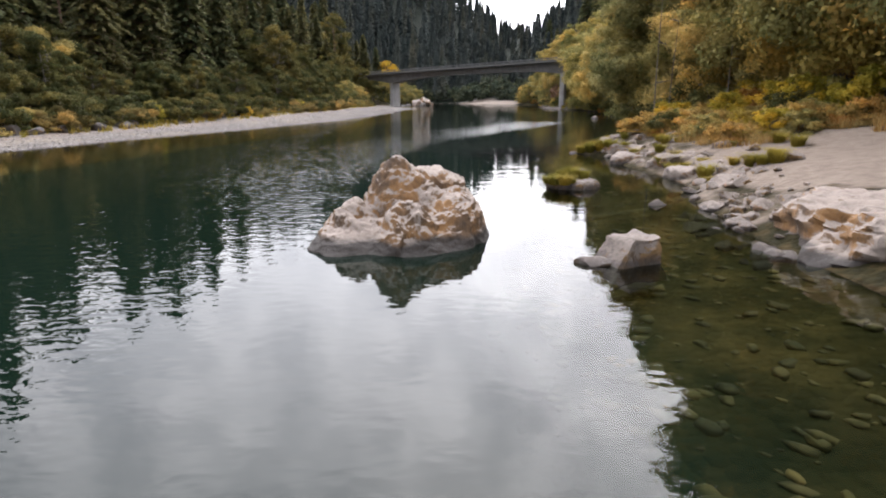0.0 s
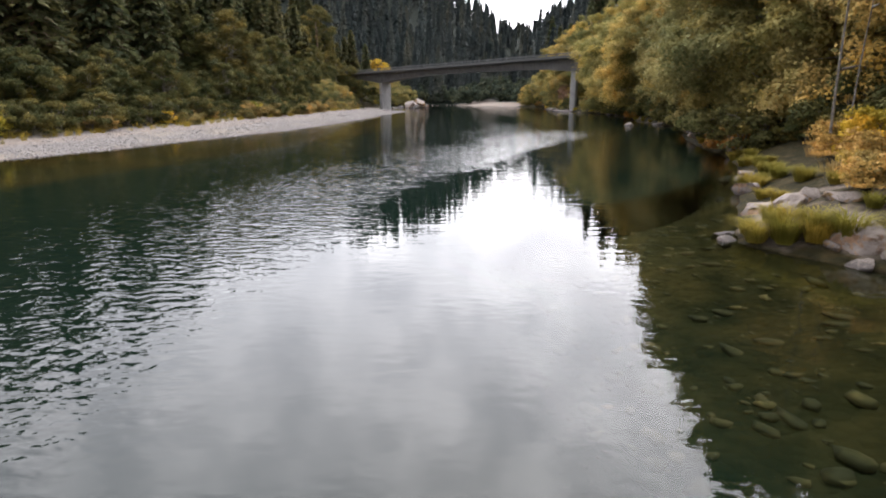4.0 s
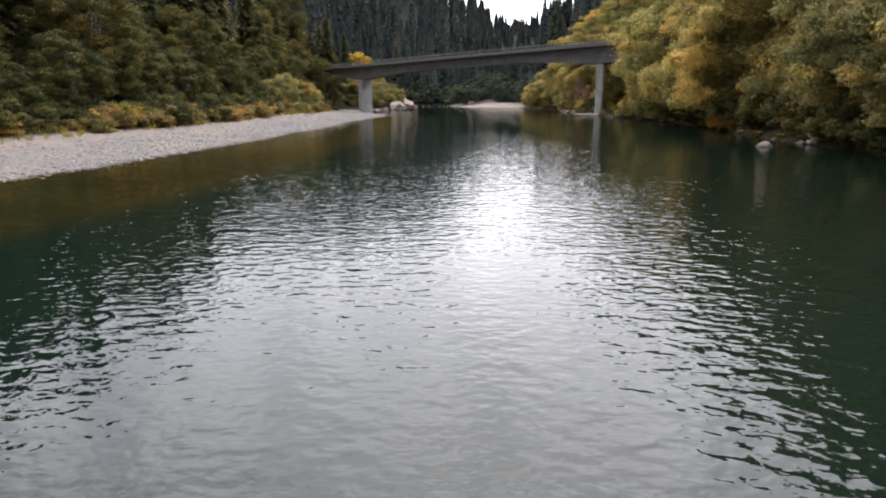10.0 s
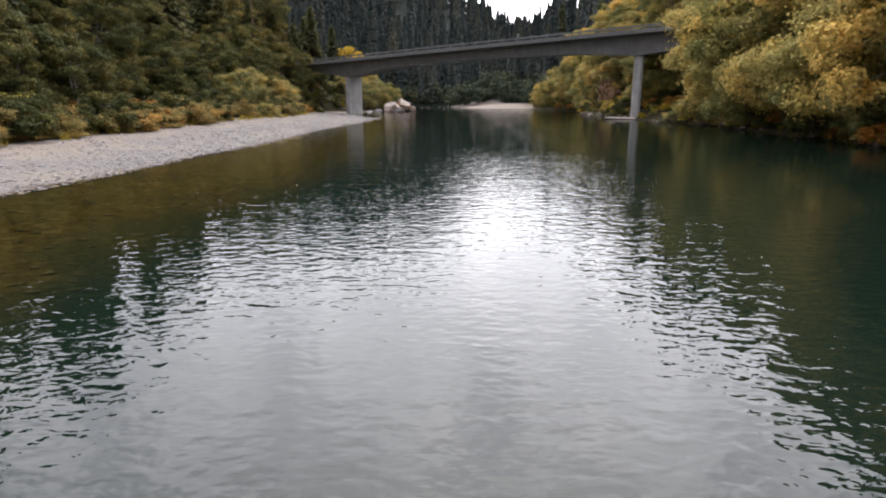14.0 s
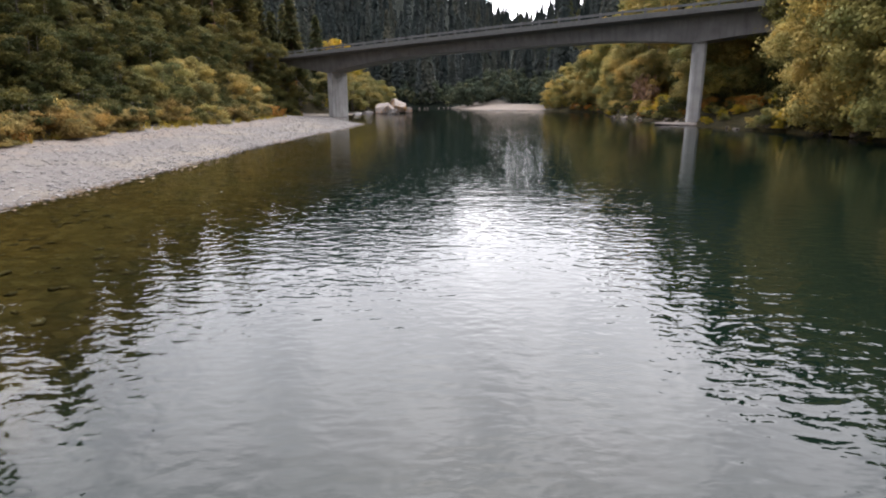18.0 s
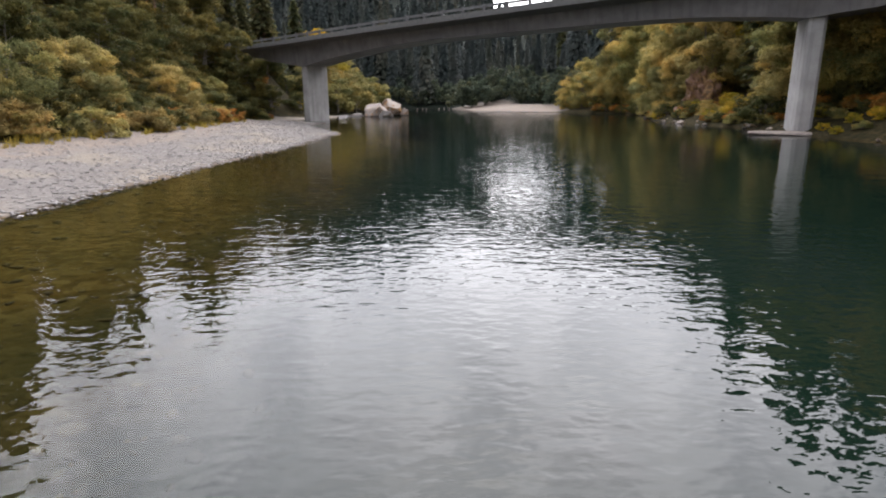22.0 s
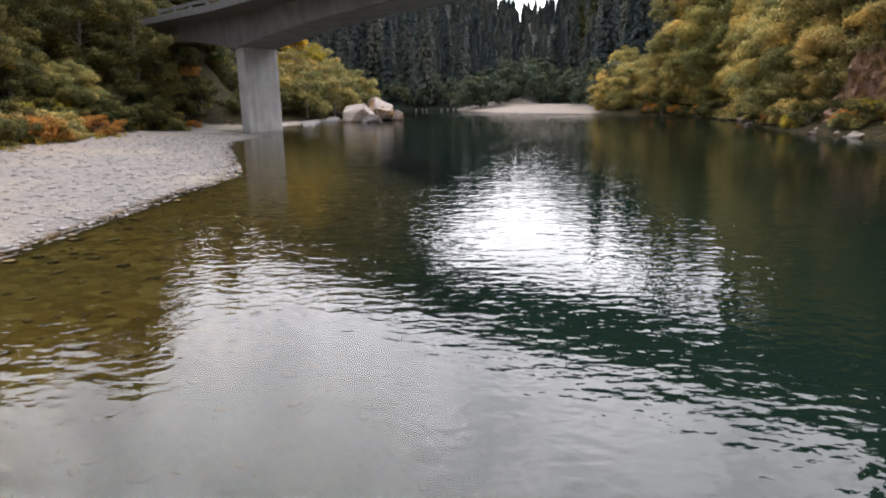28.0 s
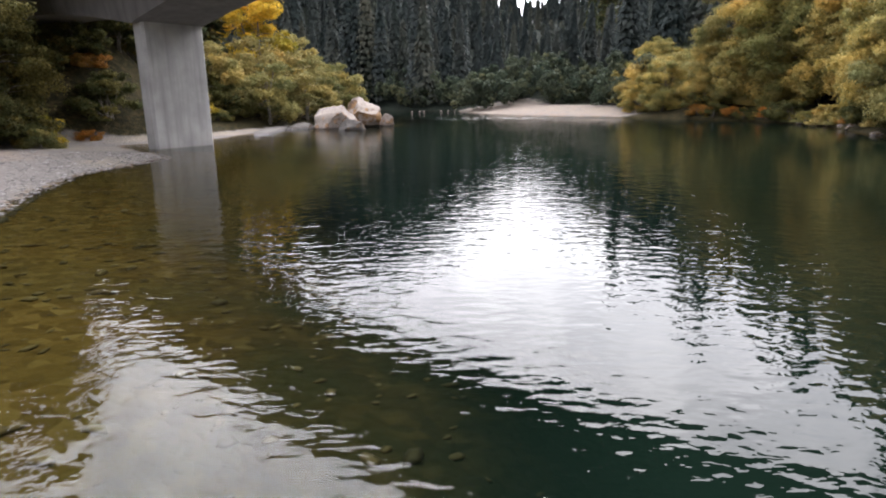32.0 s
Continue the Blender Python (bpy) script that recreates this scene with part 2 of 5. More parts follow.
# ---------------------------------------------------------------- plan of the river
LEFT = [(-48, -400), (-40, -120), (-32, -40), (-26, 0), (-22, 20), (-20, 32), (-16.4, 45), (-14.2, 55.5), (-12.2, 64), (-11.4, 72), (-10.6, 82), (-9.6, 99),
        (-9.2, 119), (-8.9, 126), (-7.9, 135), (-7.7, 142), (-7.5, 149), (-10.2, 157), (-12.3, 162), (-13.9, 167), (-13.2, 173.5), (-15.4, 177), (-18.4, 180), (-20.2, 182.5), (-18.0, 185), (-15.8, 188),
        (-15.5, 197), (-13.2, 207), (-10, 213), (-8, 222), (-14, 240), (-40, 262), (-120, 285), (-700, 340)]
RIGHT = [(22, -400), (16, -120), (12, -40), (9.5, -12), (7.8, 0), (7.6, 4.8), (8.0, 6.5), (8.3, 9), (9.2, 11.4), (9.2, 14.3), (8.6, 17), (9.3, 20),
         (7.8, 22.3), (9.5, 26), (12.5, 32), (14.8, 37.7), (16.2, 42), (17.2, 48), (19.8, 57), (22.8, 62), (24.3, 68), (24.8, 75), (25.4, 85),
         (26.8, 92), (28.4, 101), (29.5, 112), (30.2, 120), (30.6, 127), (28.8, 134), (28.4, 142), (29.2, 147), (29.0, 151), (29.6, 155), (28.7, 163),
         (27.6, 173), (31, 186), (36.0, 200), (36, 212), (29, 225), (25, 232), (18, 237), (12, 245), (7, 262), (4, 280), (-30, 306),
         (-120, 335), (-700, 400)]


def chain_distance(px, py, chain):
    """Distance to a chain of points, and on which side of it (+ right of its run)."""
    best = np.full(px.shape, 1e9)
    side = np.zeros(px.shape)
    for (ax, ay), (bx, by) in zip(chain[:-1], chain[1:]):
        dx, dy = bx - ax, by - ay
        k = np.clip(((px - ax) * dx + (py - ay) * dy) / (dx * dx + dy * dy), 0, 1)
        ex, ey = px - ax - k * dx, py - ay - k * dy
        d = np.hypot(ex, ey)
        s = np.sign(dx * (py - ay) - dy * (px - ax))
        take = d < best - 1e-9
        best, side = np.where(take, d, best), np.where(take, s, side)
    return best, side


def wavy(x, y):
    return (np.sin(0.31 * x + 0.17 * y) + np.sin(0.13 * x - 0.29 * y + 1.3) + 0.6 * np.sin(0.71 * x + 0.53 * y + 2.0)) / 2.6


def smooth(v, lo, hi):
    k = np.clip((v - lo) / (hi - lo), 0, 1)
    return k * k * (3 - 2 * k)


def beach_width(y):
    return 7.0 + 4.0 * smooth(y, 30, 80) + 1.0 * smooth(y, 90, 120) - 4.0 * smooth(y, 150, 172) - 6 * smooth(y, 178, 192)


def height(x, y):
    """Height of the ground, with the river bed, at points given as arrays."""
    x, y = np.asarray(x, float), np.asarray(y, float)
    dl, sl = chain_distance(x, y, LEFT)
    dr, sr = chain_distance(x, y, RIGHT)
    w = wavy(x, y)
    bw = beach_width(y)
    # left bank: gravel, bank, hill
    gl = 0.055 * np.minimum(dl, bw) + 0.26 * np.clip(dl - bw, 0, 22) + 0.34 * np.clip(dl - bw - 22, 0, 160) + 0.12 * np.clip(dl - bw - 182, 0, 400)
    gl = gl + 0.05 * w * smooth(dl, 1, 6) + 1.2 * w * smooth(dl, 20, 60)
    # right bank: rocks, shelf, slope
    shelf = smooth(y, 28, 40)
    bar = smooth(y, 222, 234) * smooth(x, -6, 4) * (1 - smooth(x, 30, 60)) * (1 - smooth(y, 268, 290))
    steep = 0.42 * np.minimum(dr, 2.2) + (0.16 + 0.14 * shelf) * np.clip(dr - 2.2, 0, 8) + 0.26 * np.clip(dr - 10.2, 0, 14) + 0.30 * np.clip(dr - 24, 0, 160) + 0.12 * np.clip(dr - 184, 0, 400)
    flat = 0.10 * np.minimum(dr, 12) + 0.05 * np.clip(dr - 12, 0, 18) + 0.3 * np.clip(dr - 30, 0, 30) + 0.45 * np.clip(dr - 60, 0, 130)
    gr = steep * (1 - bar) + flat * bar
    gr = gr + 0.10 * w * smooth(dr, 1, 5) + 1.2 * w * smooth(dr, 20, 60)
    # bed: gentle off the gravel, steeper off the rocks
    bed = -np.minimum(np.minimum(0.075 * dl + 0.007 * dl * dl, (0.20 + 0.9 * smooth(y, 24, 36)) * dr + 0.1), 3.2) + 0.06 * w
    bed = np.minimum(bed, -0.02)
    # the fill slope that carries the bridge's left end
    fs, fc = 0.802 * (x + 15.7) - 0.597 * (y - 181.0), 0.597 * (x + 15.7) + 0.802 * (y - 181.0)
    gl = gl + np.clip(7.6 * smooth(-fs, 7.5, 22) - 0.25 * gl, 0, 9) * (1 - smooth(np.abs(fc), 4.5, 11)) * (1 - smooth(-fs, 40, 60))
    out = np.where((sl > 0), gl, np.where(sr < 0, gr, bed))
    # beyond the bend: a long rise to a ridge with a saddle in it
    land = np.minimum(dl, dr)
    saddle = np.exp(-((x - 20 - 0.105 * (y - 150)) / 80) ** 2)
    ridge = smooth(y, 285, 660) * (118 - 58 * saddle)
    north = smooth(y, 262, 330)
    out_far = np.minimum(0.25 * land, 2.5) + ridge
    return np.where(out > 0, out * (1 - north) + out_far * north, out)


def ground_z(x, y):
    return float(height(np.array([x]), np.array([y]))[0])


def part(name, bm, material, parent=None, label=""):
    """Link a bmesh as one mesh object, under a thing or a part."""
    me = bpy.data.meshes.new(name)
    bm.to_mesh(me)
    bm.free()
    me.materials.append(material)
    ob = new(name, me)
    ob.parent = parent
    return tagged(ob, label)


def raw(name, verts, faces, material, parent=None, smooth_faces=False, bough=None):
    """Link a mesh made of arrays: verts (n, 3), faces (m, k)."""
    verts, faces = np.asarray(verts, np.float32), np.asarray(faces, np.int32)
    me = bpy.data.meshes.new(name)
    me.vertices.add(len(verts))
    me.vertices.foreach_set("co", verts.ravel())
    k = faces.shape[1]
    me.loops.add(faces.size)
    me.loops.foreach_set("vertex_index", faces.ravel())
    me.polygons.add(len(faces))
    me.polygons.foreach_set("loop_start", np.arange(0, faces.size, k, dtype=np.int32))
    if smooth_faces:
        me.polygons.foreach_set("use_smooth", np.ones(len(faces), bool))
    me.update(calc_edges=True)
    me.materials.append(material)
    if bough is not None:
        me.attributes.new("bough", "FLOAT", "POINT").data.foreach_set("value", np.asarray(bough, np.float32))
    ob = new(name, me)
    ob.parent = parent
    return ob


# ---------------------------------------------------------------- ground and river
def graded(stops):
    out = []
    for (a, b, step) in stops:
        out += list(np.arange(a, b, step))
    return np.array(out + [stops[-1][1]])


def ground_mat():
    m = Mat("river_bank_ground", 0.95)
    m.b.inputs["Specular IOR Level"].default_value = 0.08

    def zone(name):
        t = m.n.new("ShaderNodeAttribute")
        t.attribute_name = name
        return t.outputs["Fac"]

    gravel = m.ramp(m.voronoi(6.0, out="Color"), (0.0, (0.108, 0.098, 0.090)), (0.5, (0.142, 0.129, 0.119)), (1.0, (0.185, 0.169, 0.155)))
    gravel = m.mix(m.span(m.noise(0.22, 4.0), 0.45, 0.7), gravel, m.ramp(m.noise(5.0, 5.0), (0.3, (0.165, 0.142, 0.115)), (0.7, (0.215, 0.186, 0.15))))
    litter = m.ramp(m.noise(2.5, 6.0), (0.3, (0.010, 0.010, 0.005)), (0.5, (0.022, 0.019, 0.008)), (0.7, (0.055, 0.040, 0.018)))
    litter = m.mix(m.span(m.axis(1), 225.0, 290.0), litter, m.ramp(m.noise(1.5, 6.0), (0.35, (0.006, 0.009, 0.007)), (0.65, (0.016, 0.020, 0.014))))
    sand = m.ramp(m.noise(3.0, 6.0), (0.3, (0.15, 0.12, 0.097)), (0.7, (0.215, 0.177, 0.145)))
    wob = m.math("MULTIPLY", m.math("SUBTRACT", m.noise(0.9, 5.0), 0.5), 0.9)
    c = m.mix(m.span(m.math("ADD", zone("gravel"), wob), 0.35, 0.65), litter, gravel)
    c = m.mix(m.span(m.math("ADD", zone("sand"), wob), 0.35, 0.65), c, sand)
    bedc = m.ramp(m.voronoi(4.5, out="Color"), (0.0, (0.055, 0.031, 0.010)), (0.6, (0.110, 0.063, 0.020)), (1.0, (0.19, 0.12, 0.044)))
    bedc = m.mix(m.span(m.noise(0.4, 4.0), 0.4, 0.65), bedc, (0.058, 0.045, 0.018))
    bedc = m.mix(m.math("MULTIPLY", m.span(m.axis(1), 55.0, 85.0, 0.0, 0.55), m.span(m.axis(2), -0.75, -0.2)), bedc, m.ramp(m.voronoi(4.5, out="Color"), (0.0, (0.13, 0.070, 0.018)), (0.6, (0.235, 0.135, 0.036)), (1.0, (0.34, 0.22, 0.075))))
    # green algae on the bed below the near rocks
    algae = m.ramp(m.noise(1.1, 6.0), (0.35, (0.027, 0.027, 0.013)), (0.52, (0.056, 0.046, 0.019)), (0.68, (0.108, 0.078, 0.032)))
    bedc = m.mix(m.math("MULTIPLY", m.span(m.axis(1), 24.0, 40.0, 1.0, 0.0), m.span(m.axis(0), -4.0, 0.0)), bedc, algae)
    # light lost in deep water is put into the bed colour here
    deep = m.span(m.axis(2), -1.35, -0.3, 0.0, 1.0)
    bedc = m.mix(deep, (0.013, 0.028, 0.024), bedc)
    # stones still wet along the waterline
    damp = m.span(m.math("ADD", m.axis(2), m.math("MULTIPLY", m.noise(1.6, 4.0), -0.10)), -0.06, -0.015, 0.0, 1.0)
    c = m.mix(damp, m.mix(1.0, c, (0.46, 0.36, 0.26), "MULTIPLY"), c)
    c = m.mix(m.span(m.axis(2), -0.06, 0.03), bedc, c)
    m.color(c)
    h = m.math("ADD", m.math("MULTIPLY", m.voronoi(6.0), -0.8), m.math("MULTIPLY", m.noise(9.0, 5.0), 0.6))
    return m.bump(h, 0.8, 0.08).m


GX = graded([(-3000, -600, 300), (-600, -200, 40), (-200, -60, 8), (-60, -30, 1.5), (-30, 42, 0.8), (42, 80, 2), (80, 200, 8), (200, 600, 40), (600, 3000, 300)])
GY = graded([(-3000, -400, 260), (-400, -60, 20), (-60, -12, 3), (-12, 40, 0.8), (40, 220, 1.5), (220, 320, 3), (320, 700, 12), (700, 3000, 150)])
gx, gy = np.meshgrid(GX, GY)
gz = height(gx, gy)
nx, ny = len(GX), len(GY)
quads = (np.arange(ny - 1)[:, None] * nx + np.arange(nx - 1)[None, :]).ravel()
quads = np.stack([quads, quads + 1, quads + nx + 1, quads + nx], 1)
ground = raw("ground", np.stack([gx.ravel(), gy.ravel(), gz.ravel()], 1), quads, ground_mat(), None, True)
gdl, gsl = chain_distance(gx, gy, LEFT)
gdr, gsr = chain_distance(gx, gy, RIGHT)
on_beach = (gsl > 0) * (1 - smooth(gdl - beach_width(gy), -0.8, 1.5)) * (1 - smooth(gy, 206, 212))
on_bar = (gsr < 0) * smooth(gy, 227, 233) * (1 - smooth(gy, 272, 284)) * (1 - smooth(gx, 28, 34)) * (1 - smooth(gdr, 14, 20))
on_sand = (gsr < 0) * (1 - smooth(np.hypot((gx - 13.5) / 4.5, (gy - 9.0) / 6.5), 0.75, 1.15))
for zone_name, zone in (("gravel", np.maximum(on_beach, on_bar)), ("sand", np.maximum(np.maximum(on_sand, 0.55 * on_bar), np.maximum(0.52 * on_beach * smooth(gdl / beach_width(gy), 0.35, 0.7), 0.5 * (gsr < 0) * (1 - smooth(gdr, 3.0, 5.0)) * (1 - smooth(gy, 24, 30)) * smooth(gy, 3, 5))))):
    ground.data.attributes.new(zone_name, "FLOAT", "POINT").data.foreach_set("value", zone.ravel().astype(np.float32))
tagged(ground, "river banks of pale gravel and leaf litter", "ground", kind="structure")


def water_mat():
    m = Mat("river_water", 0.02)
    n, l = m.n, m.l
    n.remove(m.b)
    # long ripples across the river, finer ones on top, calm and ruffled reaches
    swell = m.noise(1.0, 2.0, 0.5, m.at((0.45, 1.2, 1), 0.12), 0.3)
    ripple = m.noise(1.0, 1.5, 0.5, m.at((3.8, 5.7, 1), -0.08), 0.2)
    chop = m.noise(1.0, 1.0, 0.5, m.at((2.3, 3.7, 1), 0.25), 0.2)
    fine = m.noise(1.0, 1.0, 0.5, m.at((7.0, 10.0, 1), 0.15), 0.4)
    calm = m.noise(0.05, 2.0, 0.5, m.at((1.0, 0.45, 1), 0.35))
    ruffle = m.span(calm, 0.36, 0.58, 0.80, 1.15)
    east, north = m.axis(0), m.axis(1)
    reach = m.math("MULTIPLY", m.span(north, 2.0, 22.0, 0.9, 1.0), m.span(north, 120.0, 180.0, 1.0, 0.75))
    reach = m.math("MULTIPLY", reach, m.math("MULTIPLY", m.span(north, 22.0, 50.0, 1.0, 1.05), m.span(north, 85.0, 122.0, 1.0, 0.65)))
    # sheltered pool on the near side of a slanting line, wind-ruffled water beyond it
    line = m.math("ADD", m.math("MULTIPLY_ADD", m.math("MULTIPLY", north, north), 0.0053, -4.2), m.span(north, 8.0, 30.0, 1.8, 0.0))
    wander = m.math("MULTIPLY", m.math("SUBTRACT", m.noise(0.35, 3.0), 0.5), 2.4)
    pool = m.span(m.math("ADD", m.math("SUBTRACT", east, line), wander), -0.6, 1.6, 0.0, 1.0)
    reach = m.math("MULTIPLY", reach, m.math("MULTIPLY_ADD", pool, -0.66, 1.0))
    breeze = m.math("MULTIPLY", m.math("SUBTRACT", 1.0, pool), m.math("MULTIPLY", m.span(north, 4.0, 14.0), m.span(north, 48.0, 80.0, 1.0, 0.0)))
    breeze = m.math("MULTIPLY", breeze, m.span(m.math("SUBTRACT", east, line), -8.5, -3.0))
    breeze = m.math("MULTIPLY", breeze, m.span(m.noise(0.25, 3.0, 0.6, m.at((1.0, 0.6, 1), 0.3)), 0.34, 0.52, 0.45, 1.0))
    # still water under the gravel bank
    lee = m.span(m.math("SUBTRACT", east, m.math("MULTIPLY_ADD", north, 0.115, -23.7)), 5.0, 13.0, 0.0, 1.0)
    lee = m.math("MAXIMUM", lee, m.span(north, 40.0, 75.0, 0.3, 0.75))
    lee = m.math("MULTIPLY", lee, m.math("MAXIMUM", m.span(north, 60.0, 75.0, 1.0, 0.0), m.span(east, 7.0, 16.0, 1.0, 0.4)))
    ruffle = m.math("MULTIPLY", m.math("ADD", m.math("MULTIPLY", ruffle, reach), m.math("MULTIPLY", breeze, 1.3)), lee)
    riffle = m.math("MULTIPLY", m.math("MULTIPLY", m.span(north, 222.0, 228.0), m.span(north, 233.0, 238.0, 1.0, 0.0)), m.span(east, -4.0, 2.0))
    ruffle = m.math("MULTIPLY", ruffle, m.math("MULTIPLY", m.span(north, 28.0, 52.0, 0.72, 1.0), m.span(north, 118.0, 150.0, 1.0, 1.5)))     # wind under the bridge
    ruffle = m.math("MULTIPLY_ADD", riffle, 2.5, ruffle)
    h = m.math("ADD", m.math("MULTIPLY", m.math("MULTIPLY", swell, m.span(north, 28.0, 58.0, 0.42, 1.0)), 0.30), m.math("MULTIPLY", m.math("MULTIPLY", ripple, ruffle), 0.25))
    h = m.math("ADD", h, m.math("MULTIPLY", m.math("MULTIPLY", chop, ruffle), 0.30))
    h = m.math("ADD", h, m.math("MULTIPLY", m.math("MULTIPLY", fine, ruffle), 0.08))
    bump = n.new("ShaderNodeBump")
    bump.inputs["Strength"].default_value, bump.inputs["Distance"].default_value = 1.0, 0.038
    l.new(h, bump.inputs["Height"])
    fr = n.new("ShaderNodeFresnel")
    fr.inputs["IOR"].default_value = 1.333
    l.new(bump.outputs[0], fr.inputs["Normal"])
    gl = n.new("ShaderNodeBsdfGlossy")
    gl.inputs["Roughness"].default_value = 0.0
    l.new(bump.outputs[0], gl.inputs["Normal"])
    tr = n.new("ShaderNodeBsdfTransparent")
    tr.inputs["Color"].default_value = (0.51, 0.565, 0.48, 1)
    mx = n.new("ShaderNodeMixShader")
    l.new(fr.outputs[0], mx.inputs[0])
    # where the bed is out of sight the green body of the water shows instead
    body = n.new("ShaderNodeBsdfDiffuse")
    body.inputs["Color"].default_value = (0.0034, 0.0084, 0.0056, 1)
    deep = n.new("ShaderNodeAttribute")
    deep.attribute_name = "depth"
    under = n.new("ShaderNodeMixShader")
    l.new(m.span(deep.outputs["Fac"], 0.85, 1.35), under.inputs[0])
    l.new(tr.outputs[0], under.inputs[1])
    l.new(body.outputs[0], under.inputs[2])
    l.new(under.outputs[0], mx.inputs[1])
    l.new(gl.outputs[0], mx.inputs[2])
    l.new(mx.outputs[0], n["Material Output"].inputs["Surface"])
    return m.m


wet = gz.ravel()[quads].min(1) < 0.02
used, flat = np.unique(quads[wet], return_inverse=True)
water = raw("water", np.stack([gx.ravel()[used], gy.ravel()[used], np.zeros(len(used))], 1), flat.reshape(-1, 4), water_mat())
water.data.attributes.new("depth", "FLOAT", "POINT").data.foreach_set("value", np.maximum(0.0, -gz.ravel()[used]).astype(np.float32))
tagged(water, "clear green river water with fine ripples", "river", kind="structure")


# ---------------------------------------------------------------- small mesh makers
def box_bm(bm, lo, hi, m=None, bevel=0.0):
    vs = [bm.verts.new((x, y, z)) for z in (lo[2], hi[2]) for y in (lo[1], hi[1]) for x in (lo[0], hi[0])]
    fs = [bm.faces.new([vs[i] for i in q]) for q in ((0, 2, 3, 1), (4, 5, 7, 6), (0, 1, 5, 4), (2, 6, 7, 3), (1, 3, 7, 5), (0, 4, 6, 2))]
    if bevel:
        es = list({e for f in fs for e in f.edges})
        got = bmesh.ops.bevel(bm, geom=es, offset=bevel, segments=2, profile=0.5, affect="EDGES")
        vs = list({v for f in got["faces"] for v in f.verts} | {v for v in vs if v.is_valid})
    if m is not None:
        bmesh.ops.transform(bm, matrix=m, verts=[v for v in vs if v.is_valid])
    return bm


def tube_arrays(points, radii, sides=6):
    """A tapered tube along points: verts and quads."""
    pts = np.asarray(points, float)
    rad = np.asarray(radii, float)
    tang = np.gradient(pts, axis=0)
    tang /= np.linalg.norm(tang, axis=1, keepdims=True) + 1e-9
    ref = np.where(np.abs(tang[:, 2:3]) > 0.9, [[1.0, 0, 0]], [[0, 0, 1.0]])
    u = np.cross(tang, ref)
    u /= np.linalg.norm(u, axis=1, keepdims=True) + 1e-9
    v = np.cross(tang, u)
    a = np.linspace(0, 2 * np.pi, sides, endpoint=False)
    ring = pts[:, None, :] + rad[:, None, None] * (np.cos(a)[None, :, None] * u[:, None, :] + np.sin(a)[None, :, None] * v[:, None, :])
    n = len(pts)
    i = np.arange(n - 1)[:, None] * sides
    j = np.arange(sides)[None, :]
    k = (j + 1) % sides
    q = np.stack([i + j, i + k, i + sides + k, i + sides + j], -1).reshape(-1, 4)
    return ring.reshape(-1, 3), q


def join_arrays(pieces):
    vs, fs, o = [], [], 0
    for v, f in pieces:
        vs.append(v)
        fs.append(np.asarray(f) + o)
        o += len(v)
    return np.concatenate(vs), np.concatenate(fs)


def bough_values(pieces, rng):
    """One random value for each bough, spread over its leaves."""
    return np.concatenate([np.full(len(v), rng.random()) for v, f in pieces])


def leaf_quads(centres, normals, length, width, rng, fold=0.25, axis=None):
    """Pointed leaves, one folded quad each."""
    n = len(centres)
    nrm = normals / (np.linalg.norm(normals, axis=1, keepdims=True) + 1e-9)
    r = rng.normal(size=(n, 3)) if axis is None else axis + 0.25 * rng.normal(size=(n, 3))
    u = r - (r * nrm).sum(1, keepdims=True) * nrm
    u /= np.linalg.norm(u, axis=1, keepdims=True) + 1e-9
    v = np.cross(nrm, u)
    s = rng.uniform(0.65, 1.35, (n, 1))
    L, W = length * s, width * s
    a = centres - u * L * 0.5
    c = centres + u * L * 0.5
    b = centres + v * W * 0.5 + nrm * W * fold - u * L * 0.08
    d = centres - v * W * 0.5 + nrm * W * fold - u * L * 0.08
    verts = np.stack([a, b, c, d], 1).reshape(-1, 3)
    return verts, np.arange(4 * n).reshape(-1, 4)


def rock_bm(seed, size, cuts=3, rough=0.28, flat=0.0, freq=1.0, ridges=0.0):
    """A broken stone: a subdivided ball planed by many flat faces, then worn by noise."""
    rng = random.Random(seed)
    bm = bmesh.new()
    bmesh.ops.create_icosphere(bm, subdivisions=cuts, radius=1.0)
    off = Vector((rng.uniform(0, 50), rng.uniform(0, 50), rng.uniform(0, 50)))
    planes = [(Vector((rng.gauss(0, 1), rng.gauss(0, 1), rng.gauss(0, 0.9))).normalized(), rng.uniform(0.50, 0.85)) for _ in range(13)]
    for v in bm.verts:
        p = v.co.copy()
        for nrm, lim in planes:
            over = p.dot(nrm) - lim
            if over > 0:
                p -= nrm * over
        d = noise.fractal(p * 1.6 * freq + off, 0.9, 2.1, 5) * rough * 0.55
        if ridges:
            d -= ridges * abs(noise.noise(p * 3.2 * freq + off)) * 0.6
        p *= 1.25 * (1 + d)
        v.co = Vector((p.x * size[0], p.y * size[1], p.z * size[2]))
    return bm


def shade(ob, angle=None):
    ob.data.polygons.foreach_set("use_smooth", np.ones(len(ob.data.polygons), bool))
    ob.data.set_sharp_from_angle(angle=radians(angle or 32))
    return ob


def rock(name, label, seed, at, size, material=None, turn=0.0, cuts=3, rough=0.28, ridges=0.1, group="", freq=1.0, smoothed=True):
    ob = part(name, rock_bm(seed, size, cuts, rough, 0.0, freq, ridges), material or M_GREYROCK)
    ob.matrix_basis = pose(*at, 0, 0, turn)
    if smoothed:
        shade(ob)
    return tagged(ob, label, "rock", group)


